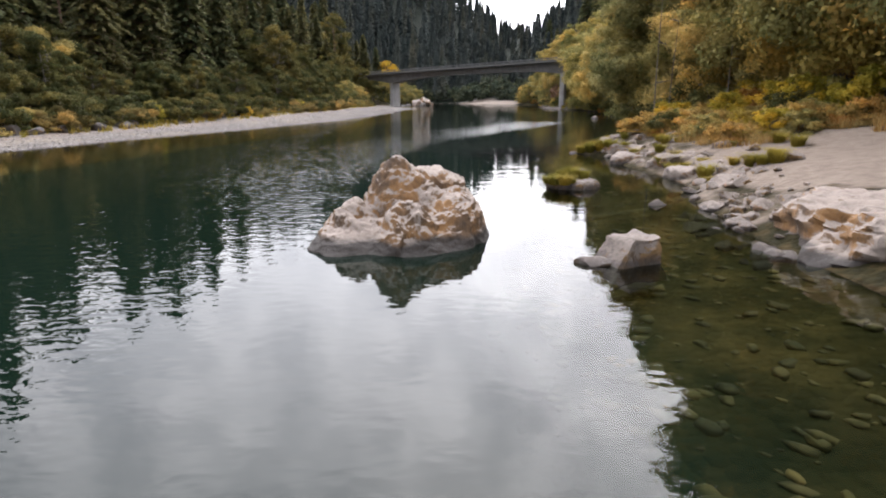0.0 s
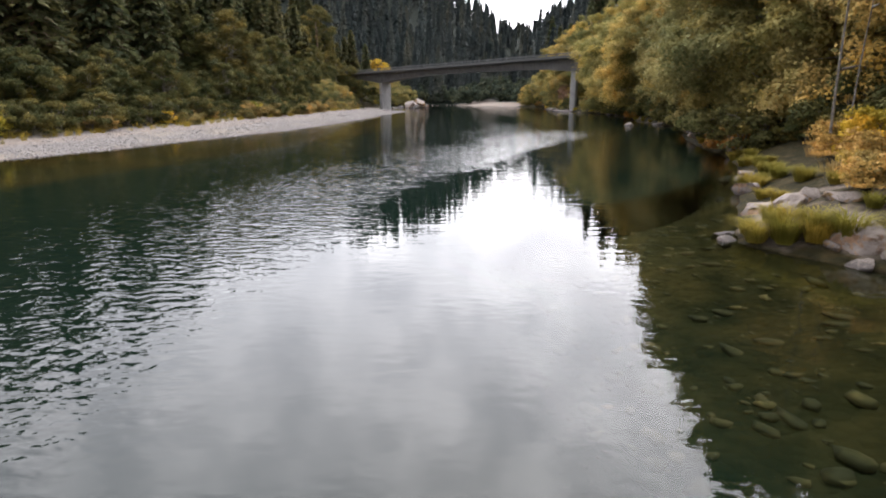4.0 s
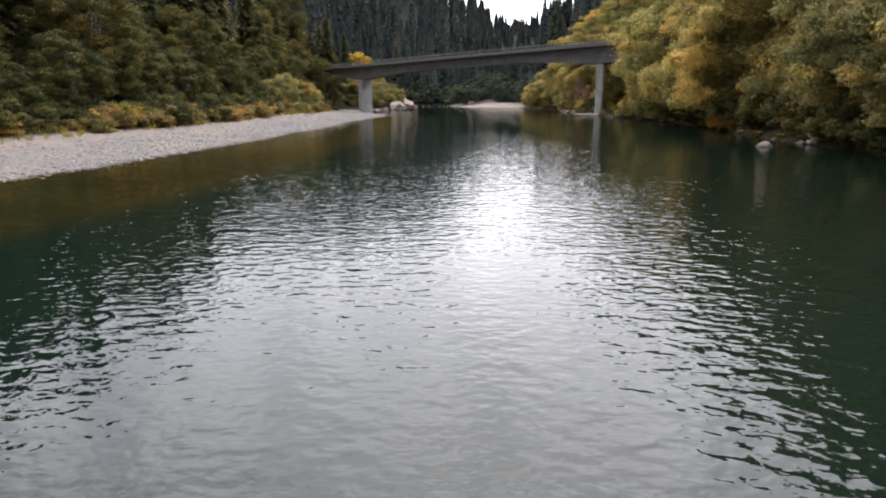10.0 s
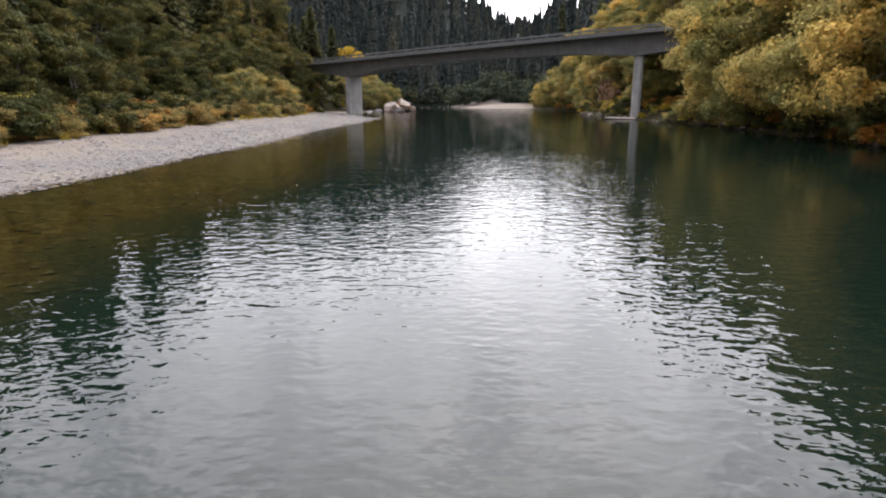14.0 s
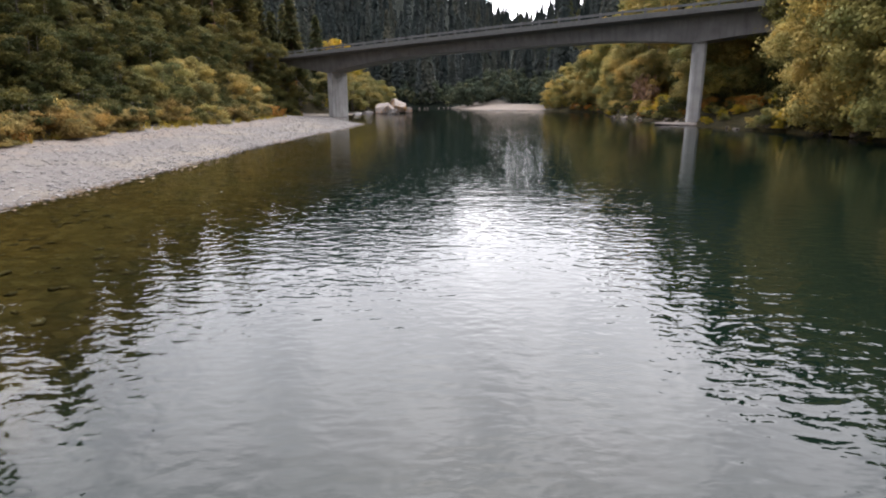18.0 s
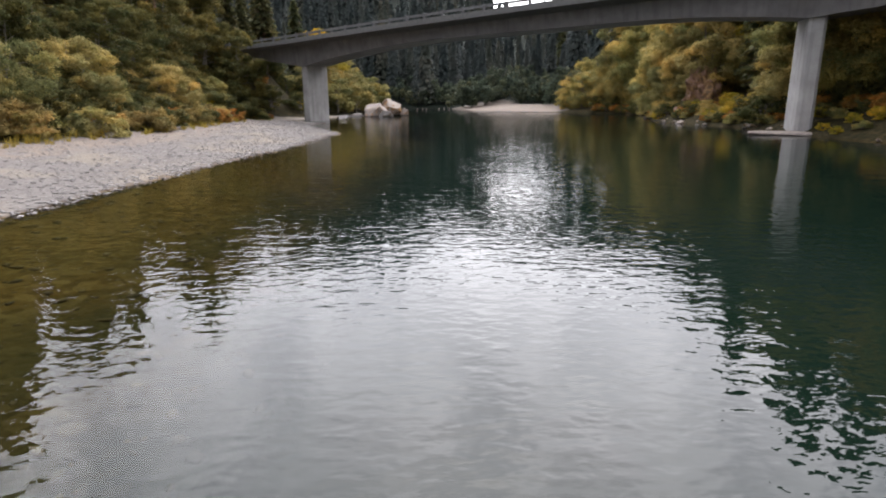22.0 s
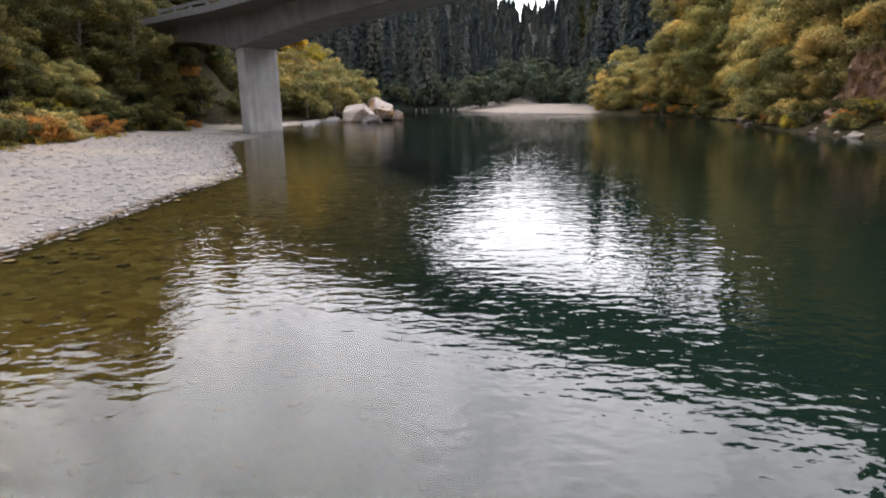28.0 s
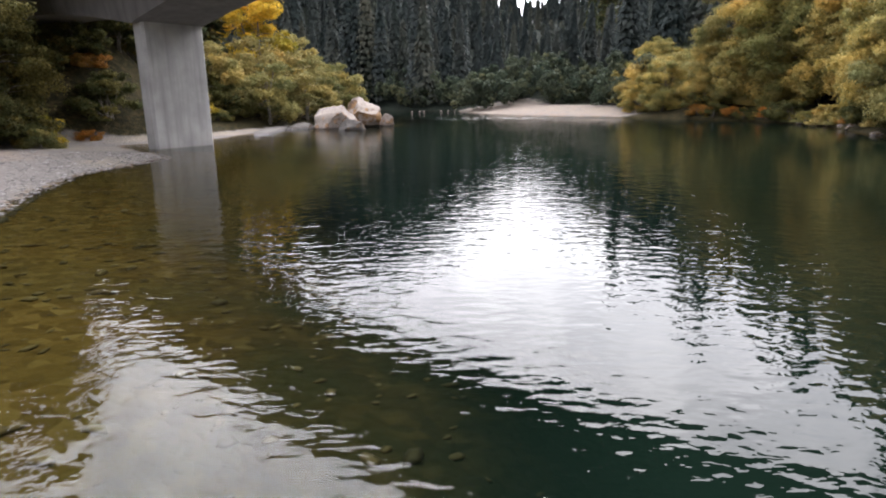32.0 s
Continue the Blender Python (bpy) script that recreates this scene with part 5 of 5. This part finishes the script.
rt = random.Random(31)
edge_spots = [(float(x), float(np.interp(x, [-120, -30, 4, 30], [338, 309, 284, 286])) + rt.uniform(0, 6)) for x in np.arange(-60, 34, 1.5)]
edge_spots += [(rt.uniform(6, 34), rt.uniform(266, 286)) for _ in range(36)] + [(rt.uniform(28, 46), rt.uniform(236, 272)) for _ in range(40)]
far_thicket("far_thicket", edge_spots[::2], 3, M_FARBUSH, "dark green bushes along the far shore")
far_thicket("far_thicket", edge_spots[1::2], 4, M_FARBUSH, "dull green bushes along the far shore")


# ---------------------------------------------------------------- grasses and small things
def tussock(name, label, at, tall, spread, blades, seed, material=M_TUFT, group="", bend=0.7, wide=0.010):
    rng = np.random.default_rng(seed)
    ob = raw(name, *grass_arrays(rng, (0, 0, 0), blades, tall, spread, bend, wide), material)
    ob.matrix_basis = pose(*at, 0, 0, 37 * seed)
    return tagged(ob, label, "grass", group)


# the tufts on the low rock
for k, (x, y, z, h, w, n) in enumerate(((4.62, 10.38, 0.20, 0.34, 0.45, 560), (4.92, 10.22, 0.22, 0.36, 0.5, 620), (4.50, 10.72, 0.20, 0.28, 0.4, 420), (5.02, 11.12, 0.30, 0.30, 0.5, 560), (5.34, 11.20, 0.31, 0.38, 0.6, 700), (5.66, 11.14, 0.28, 0.33, 0.5, 520), (4.76, 10.95, 0.28, 0.24, 0.4, 360), (5.16, 10.34, 0.24, 0.20, 0.3, 220))):
    tussock("grass_tuft", "yellow-green grass tuft on a low river rock", (x + 0.16, y + 0.20, z - 0.06), 1.0 * h, 0.95 * w, int(1.3 * n), 300 + k, group="tufts on the low rock", bend=1.0 if y < 10.8 else 0.6, wide=0.0045)
tuft_kinds = [tussock("grass_tuft", "yellow-green grass tuft among shore rocks", (9.6, 15.0, ground_z(9.6, 15.0)), 0.42, 0.42, 520, 320 + k, group="tufts on the shore", bend=0.95, wide=0.006) for k in range(3)]
tuft_rng = random.Random(9)
spots = [(8.1, 22.2), (8.5, 22.0), (8.9, 21.6), (8.3, 22.9), (9.3, 21.4), (9.8, 20.8), (10.1, 16.8), (9.9, 13.6), (10.3, 13.0), (9.8, 11.6)]
for _ in range(46):
    y = tuft_rng.uniform(9.5, 31)
    spots.append((float(np.interp(y, ys_r, xs_r)) + tuft_rng.uniform(0.3, 4.5), y))
for _ in range(70):
    y = tuft_rng.uniform(28, 128)
    spots.append((float(np.interp(y, ys_r, xs_r)) + tuft_rng.uniform(0.1, 1.2), y))
for k, (x, y) in enumerate(spots):
    ob = copy_thing(tuft_kinds[k % 3], Matrix())
    s = tuft_rng.uniform(0.7, 1.25) * (1.3 if k < 6 else 1.0)
    ob.matrix_basis = pose(x, y, ground_z(x, y) - 0.02, 0, 0, tuft_rng.uniform(0, 360)) @ Matrix.Scale(s, 4)
    tagged(ob, "yellow-green grass tuft among shore rocks", "grass", "tufts on the shore")


def meadow(name, label, spots, tall, blades, seed, material, wide=0.012, spread=0.6):
    rng = np.random.default_rng(seed)
    xs, ys = np.array([p[0] for p in spots]), np.array([p[1] for p in spots])
    zs = height(xs, ys)
    v, f = join_arrays([grass_arrays(rng, (x, y, z - 0.03), blades, tall * rng.uniform(0.6, 1.2), spread, 0.5, wide) for x, y, z in zip(xs, ys, zs)])
    return tagged(raw(name, v, f, material), label, "grass", kind="stuff")


mr = random.Random(15)
dry = []
while len(dry) < 900:
    y = mr.uniform(3, 36)
    o = mr.uniform(2.4, 12.5) if y > 12 else mr.uniform(7.5, 13)
    x = float(np.interp(y, ys_r, xs_r)) + o
    if math.hypot((x - 13.0) / 3.6, (y - 8.5) / 5.5) > 1.0 and noise.noise(Vector((x * 0.5, y * 0.5, 3))) > -0.12:
        dry.append((x, y))
meadow("dry_grass", "tall orange-brown dry grass on the bank", dry, 0.5, 48, 5, M_DRY, 0.012, 1.0)
left_grass = [(x, y) for x, y in along(L_UP, -6, 168, lambda y: beach_width(y) - 0.3, 0.45, 1.2, 51, -1)]
meadow("bank_grass", "dry olive grass at the back of the gravel beach", left_grass, 0.55, 26, 6, M_TUFT)

# gravel: pebbles strewn over the beach, thick near the water
def pebbles(name, label, n, seed, material, where, s0, s1, power=2.2, sink=0.25):
    rng = np.random.default_rng(seed)
    xy = where(rng, n)
    z = height(xy[:, 0], xy[:, 1])
    base = np.array([(1, 0, 0), (0.45, 0.8, 0.05), (-0.5, 0.75, -0.05), (-1, 0.02, 0.05), (-0.45, -0.8, 0), (0.5, -0.78, 0), (0.4, 0.1, 0.75), (-0.4, -0.08, 0.7), (0, 0, -0.7)])
    tri = np.array([(0, 1, 6), (1, 2, 6), (2, 7, 6), (2, 3, 7), (3, 4, 7), (4, 5, 7), (5, 6, 7), (5, 0, 6), (1, 0, 8), (2, 1, 8), (3, 2, 8), (4, 3, 8), (5, 4, 8), (0, 5, 8)])
    m = len(xy)
    s = (s0 + (s1 - s0) * rng.random(m) ** power)[:, None, None]
    v = base[None] * (1 + 0.22 * rng.normal(size=(m, 9, 3))) * s * np.stack([np.ones(m), rng.uniform(0.6, 0.95, m), rng.uniform(0.16, 0.32, m)], 1)[:, None, :]
    a = rng.uniform(0, 2 * np.pi, m)
    c, sn = np.cos(a)[:, None], np.sin(a)[:, None]
    v = np.stack([v[..., 0] * c - v[..., 1] * sn, v[..., 0] * sn + v[..., 1] * c, v[..., 2]], -1)
    v += np.concatenate([xy, z[:, None]], 1)[:, None, :] + np.array([0, 0, 1.0]) * (s * (0.5 - sink))
    f = (np.arange(m)[:, None, None] * 9 + tri[None]).reshape(-1, 3)
    return tagged(raw(name, v.reshape(-1, 3), f, material), label, "gravel", kind="stuff")


ys_l, xs_l = [p[1] for p in L_UP], [p[0] for p in L_UP]


def on_gravel(rng, n):
    y = rng.uniform(15, 176, n)
    o = rng.random(n) ** 2.3 * (beach_width(y) - 0.5)
    return np.stack([np.interp(y, ys_l, xs_l) - o + 0.15, y], 1)


def off_gravel(rng, n):
    y = rng.uniform(60, 178, n)
    return np.stack([np.interp(y, ys_l, xs_l) + rng.random(n) ** 1.3 * 9, y], 1)


def off_rocks(rng, n):
    y = rng.uniform(-6, 26, n)
    return np.stack([np.interp(y, ys_r, xs_r) - rng.random(n) * 5.5, y], 1)


pebbles("gravel_stones", "pale grey river pebbles and cobbles on the beach", 34000, 3, M_PEBBLE, on_gravel, 0.03, 0.14, 2.8, 0.42)
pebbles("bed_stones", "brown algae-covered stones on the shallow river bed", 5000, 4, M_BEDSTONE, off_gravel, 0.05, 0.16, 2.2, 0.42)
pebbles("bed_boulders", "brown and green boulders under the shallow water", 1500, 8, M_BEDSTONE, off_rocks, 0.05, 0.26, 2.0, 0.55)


# pale dead twigs standing out of the water
def twigs(at, seed):
    rng = np.random.default_rng(seed)
    base = new("dead_branch")
    base.matrix_basis = pose(*at)
    tagged(base, "bleached dead branch forking out of the water", "branch")
    for k in range(4):
        a, h = rng.uniform(0, 6.28), rng.uniform(0.09, 0.22)
        t = np.linspace(0, 1, 7)
        x0 = rng.uniform(-0.16, 0.16)
        pts = np.stack([x0 + 0.8 * h * np.cos(a) * t ** 3 + 0.05 * np.sin(7 * t + k), 0.6 * h * np.sin(a) * t + 0.04 * np.cos(8 * t), -0.5 + (0.5 + h) * t], 1)
        v, f = tube_arrays(pts, 0.010 * (1 - 0.7 * t), 5)
        parts = [(v, f)]
        for j in range(3):
            b = rng.uniform(0, 6.28)
            p0 = pts[3 + j]
            parts.append(tube_arrays([p0, p0 + [0.06 * math.cos(b), 0.06 * math.sin(b), 0.07], p0 + [0.14 * math.cos(b), 0.12 * math.sin(b), 0.12]], [0.006, 0.004, 0.002], 4))
        raw("twig", *join_arrays(parts), M_DEAD, base, True)


twigs((0.75, 9.95, 0.0), 4)
twigs((1.42, 10.0, 0.0), 7)


# a sunken log that lies on the bed in front of the tufted rock
log_t = np.linspace(0, 1, 14)
log_ob = raw("sunken_log", *tube_arrays(np.stack([4.55 + 2.75 * log_t, 8.92 + 0.34 * log_t + 0.05 * np.sin(6 * log_t), -0.68 + 0.20 * log_t + 0.03 * np.sin(9 * log_t)], 1), 0.09 + 0.05 * log_t, 9), M_BEDSTONE, None, True)
tagged(log_ob, "brown sunken log lying under the clear water", "log")


# bare standing trunks in the left wood
def snag(x, y, tall, seed, material, label, thick=0.011, stubs=9):
    rng = np.random.default_rng(seed)
    base = new("snag")
    base.matrix_basis = pose(x, y, ground_z(x, y) - 0.5)
    t = np.linspace(0, 1, 12)
    lean = rng.uniform(-0.03, 0.03)
    raw("trunk", *tube_arrays(np.stack([lean * tall * t, 0.1 * np.sin(4 * t), tall * t], 1), thick * tall * (1 - 0.75 * t), 8), material, base, True)
    for k in range(stubs):
        u, a, r = rng.uniform(0.3, 0.97), rng.uniform(0, 6.28), rng.uniform(0.4, 1.5)
        p = np.array([lean * tall * u, 0, tall * u])
        d = np.array([math.cos(a), math.sin(a), rng.uniform(-0.3, 0.3)])
        raw("stub", *tube_arrays([p, p + d * r * 0.5, p + d * r], [0.05, 0.035, 0.012], 5), material, base, True)
    tagged(base, label, "dead tree")


snag(-44.5, 101, 22, 1, M_DEAD, "tall grey dead trunk among the firs")
snag(-39, 118, 16, 2, M_REDBARK, "leaning reddish dead trunk in the wood")
snag(-31.8, 172, 20, 3, M_REDBARK, "bare reddish trunk beside the bridge")
snag(-41, 60, 17, 4, M_REDBARK, "bare brown trunk in the wood")

for k, (x, y, tall) in enumerate(((14.2, 30.0, 9.0), (15.4, 31.0, 7.0), (18.6, 30.0, 9.0), (20.6, 44.0, 9.0))):
    snag(x, y, tall, 20 + k, M_BARK, "thin pale bare alder stem on the bank", 0.0055, 2)

# single trees and shrubs that stand out
maple = broadleaf(36, 13.0, 7.5, 0.28, M_YELLOW, stems=2, clumps=60, low=0.25)
set_down(maple, -20.8, 216.0, 1.12, 0, 0.1)
tagged(maple, "tall yellow autumn maple behind the bridge", "tree")
for k, (x, y, q) in enumerate(((41.0, 172, 0.95), (42.5, 163, 0.85))):
    gold_tree = copy_thing(maple, Matrix())
    set_down(gold_tree, x, y, q, 80 * k, 0.1)
    tagged(gold_tree, "golden autumn tree on the rocky bank", "tree", "golden trees")
under = broadleaf(37, 7.5, 7.0, 0.24, M_WILLOW, stems=5, clumps=50, low=0.06)
for k, (x, y, s) in enumerate(((-16.8, 205, 0.9), (-14.5, 212, 1.0), (-12.0, 220, 1.0), (-19, 212, 1.2), (-16, 226, 1.1), (-22, 203, 1.0), (-20, 224, 1.3), (-24, 235, 1.3), (-30, 245, 1.3))):
    ob = under if k == 0 else copy_thing(under, Matrix())
    set_down(ob, x, y, s, 50 * k, 0.1)
    tagged(ob, "yellow-olive willow beyond the bridge", "tree", "willows beyond the bridge")
gold = copy_thing(bush_kinds[3], Matrix())
for k, (x, y, s) in enumerate(((16.5, 25, 0.8), (18.6, 23.5, 0.8), (15.0, 29, 0.8), (20.5, 20, 0.8), (31.5, 160, 1.1), (33.5, 166, 0.9))):
    ob = gold if k == 0 else copy_thing(gold, Matrix())
    set_down(ob, x, y, s, 70 * k, 0.1)
    tagged(ob, "golden-yellow autumn shrub on the bank", "shrub", "golden shrubs")
for k in range(52):
    y = mr.uniform(9, 33)
    x = float(np.interp(y, ys_r, xs_r)) + (mr.uniform(3.0, 11.5) if y > 15 else mr.uniform(9, 13))
    kind = (3, 0, 3, 0, 2, 1)[k % 6]
    ob = copy_thing(bush_kinds[kind], Matrix())
    set_down(ob, x, y, mr.uniform(0.28, 0.62), 61 * k, 0.05)
    tagged(ob, ("low olive shrub in the dry grass", "low green shrub in the dry grass", "low rust-brown fern clump in the dry grass", "low yellow shrub in the dry grass")[kind], "shrub", "shrubs in the dry grass")

# bracken gone orange over the near bank, and golden bushes behind it
bracken = broadleaf(51, 1.1, 2.2, 0.09, M_BRACKEN, stems=9, low=0.1, clumps=36, cover=0.8, name="bracken_clump")
for k in range(95):
    y = mr.uniform(5, 36)
    x = float(np.interp(y, ys_r, xs_r)) + (mr.uniform(3.2, 12.0) if y > 15 else mr.uniform(7.8, 13.5))
    ob = bracken if k == 0 else copy_thing(bracken, Matrix())
    set_down(ob, x, y, mr.uniform(0.5, 1.25), 47 * k, 0.05)
    tagged(ob, "orange autumn bracken clump on the bank", "bracken", "bracken on the bank")
for k in range(12):
    y = mr.uniform(12, 36)
    x = float(np.interp(y, ys_r, xs_r)) + near_off(y) - mr.uniform(0.5, 3.0) + 2.0 * (y > 30)
    ob = copy_thing(bush_kinds[3] if k % 3 else bush_kinds[2], Matrix())
    set_down(ob, x, y, mr.uniform(0.7, 1.1), 33 * k, 0.05)
    tagged(ob, "golden autumn shrub above the bracken" if k % 3 else "rust-brown autumn shrub above the bracken", "shrub", "shrubs above the bracken")
# dry tan bushes at the back of the gravel
tan_bush = broadleaf(52, 2.0, 3.6, 0.13, M_TANBUSH, stems=9, low=0.05, clumps=45, name="tan_bush")
tan_rng = random.Random(77)
for k, (x, y) in enumerate(along(L_UP, 84, 122, lambda y: beach_width(y) + 0.6, 2.0, 0.8, 78, -1) + along(L_UP, 10, 165, lambda y: beach_width(y) + 0.8, 9.0, 1.0, 79, -1)):
    ob = tan_bush if k == 0 else copy_thing(tan_bush, Matrix())
    set_down(ob, x, y, tan_rng.uniform(0.6, 1.1), 53 * k, 0.05)
    tagged(ob, "dry tan bush at the back of the gravel beach", "shrub", "tan bushes by the gravel")

# low growth round the red rock
for k in range(44):
    y = mr.uniform(156, 174)
    x = float(np.interp(y, ys_r, xs_r)) + mr.uniform(0.6, 7.0)
    if math.hypot(x - 33.6, y - 173.0) > 2.2:
        kind = (2, 0, 1, 2, 3, 0)[k % 6]
        ob = copy_thing(bush_kinds[kind], Matrix())
        set_down(ob, x, y, mr.uniform(0.35, 0.75), 31 * k, 0.05)
        tagged(ob, ("olive shrub below the red rock", "green shrub below the red rock", "rust-brown shrub below the red rock", "golden shrub below the red rock")[kind], "shrub", "shrubs round the red rock")
scatter_rocks(26, 154, 176, -0.7, 0.9, 0.2, 0.6, "pale broken rock at the foot of the rocky bank", "rocks along the wooded bank")

# grass and low shrubs on the bank behind the pier
for k in range(54):
    y = mr.uniform(136, 158)
    x = float(np.interp(y, ys_r, xs_r)) + mr.uniform(0.4, 8.0)
    if x > 31.4 + 0.6 * (y - 147):
        kind = (0, 3, 1, 0)[k % 4]
        ob = copy_thing(bush_kinds[kind], Matrix())
        set_down(ob, x, y, mr.uniform(0.3, 0.55), 37 * k, 0.05)
        tagged(ob, ("low olive shrub on the bank behind a pier", "low green shrub on the bank behind a pier", "", "low yellow shrub on the bank behind a pier")[kind], "shrub", "shrubs behind the pier")

# low growth at the foot of the right bank round the bridge
for k in range(46):
    y = mr.uniform(128, 216)
    x = float(np.interp(y, ys_r, xs_r)) + mr.uniform(0.5, 3.2)
    if not (x < 33 and 134 < y < 152):
        ob = copy_thing(bush_kinds[(0, 3, 0, 1)[k % 4]], Matrix())
        set_down(ob, x, y, mr.uniform(0.28, 0.55), 29 * k, 0.05)
        tagged(ob, ("low olive shrub at the foot of the bank", "low yellow shrub at the foot of the bank", "low olive shrub at the foot of the bank", "low green shrub at the foot of the bank")[k % 4], "shrub", "low shrubs at the bank's foot")
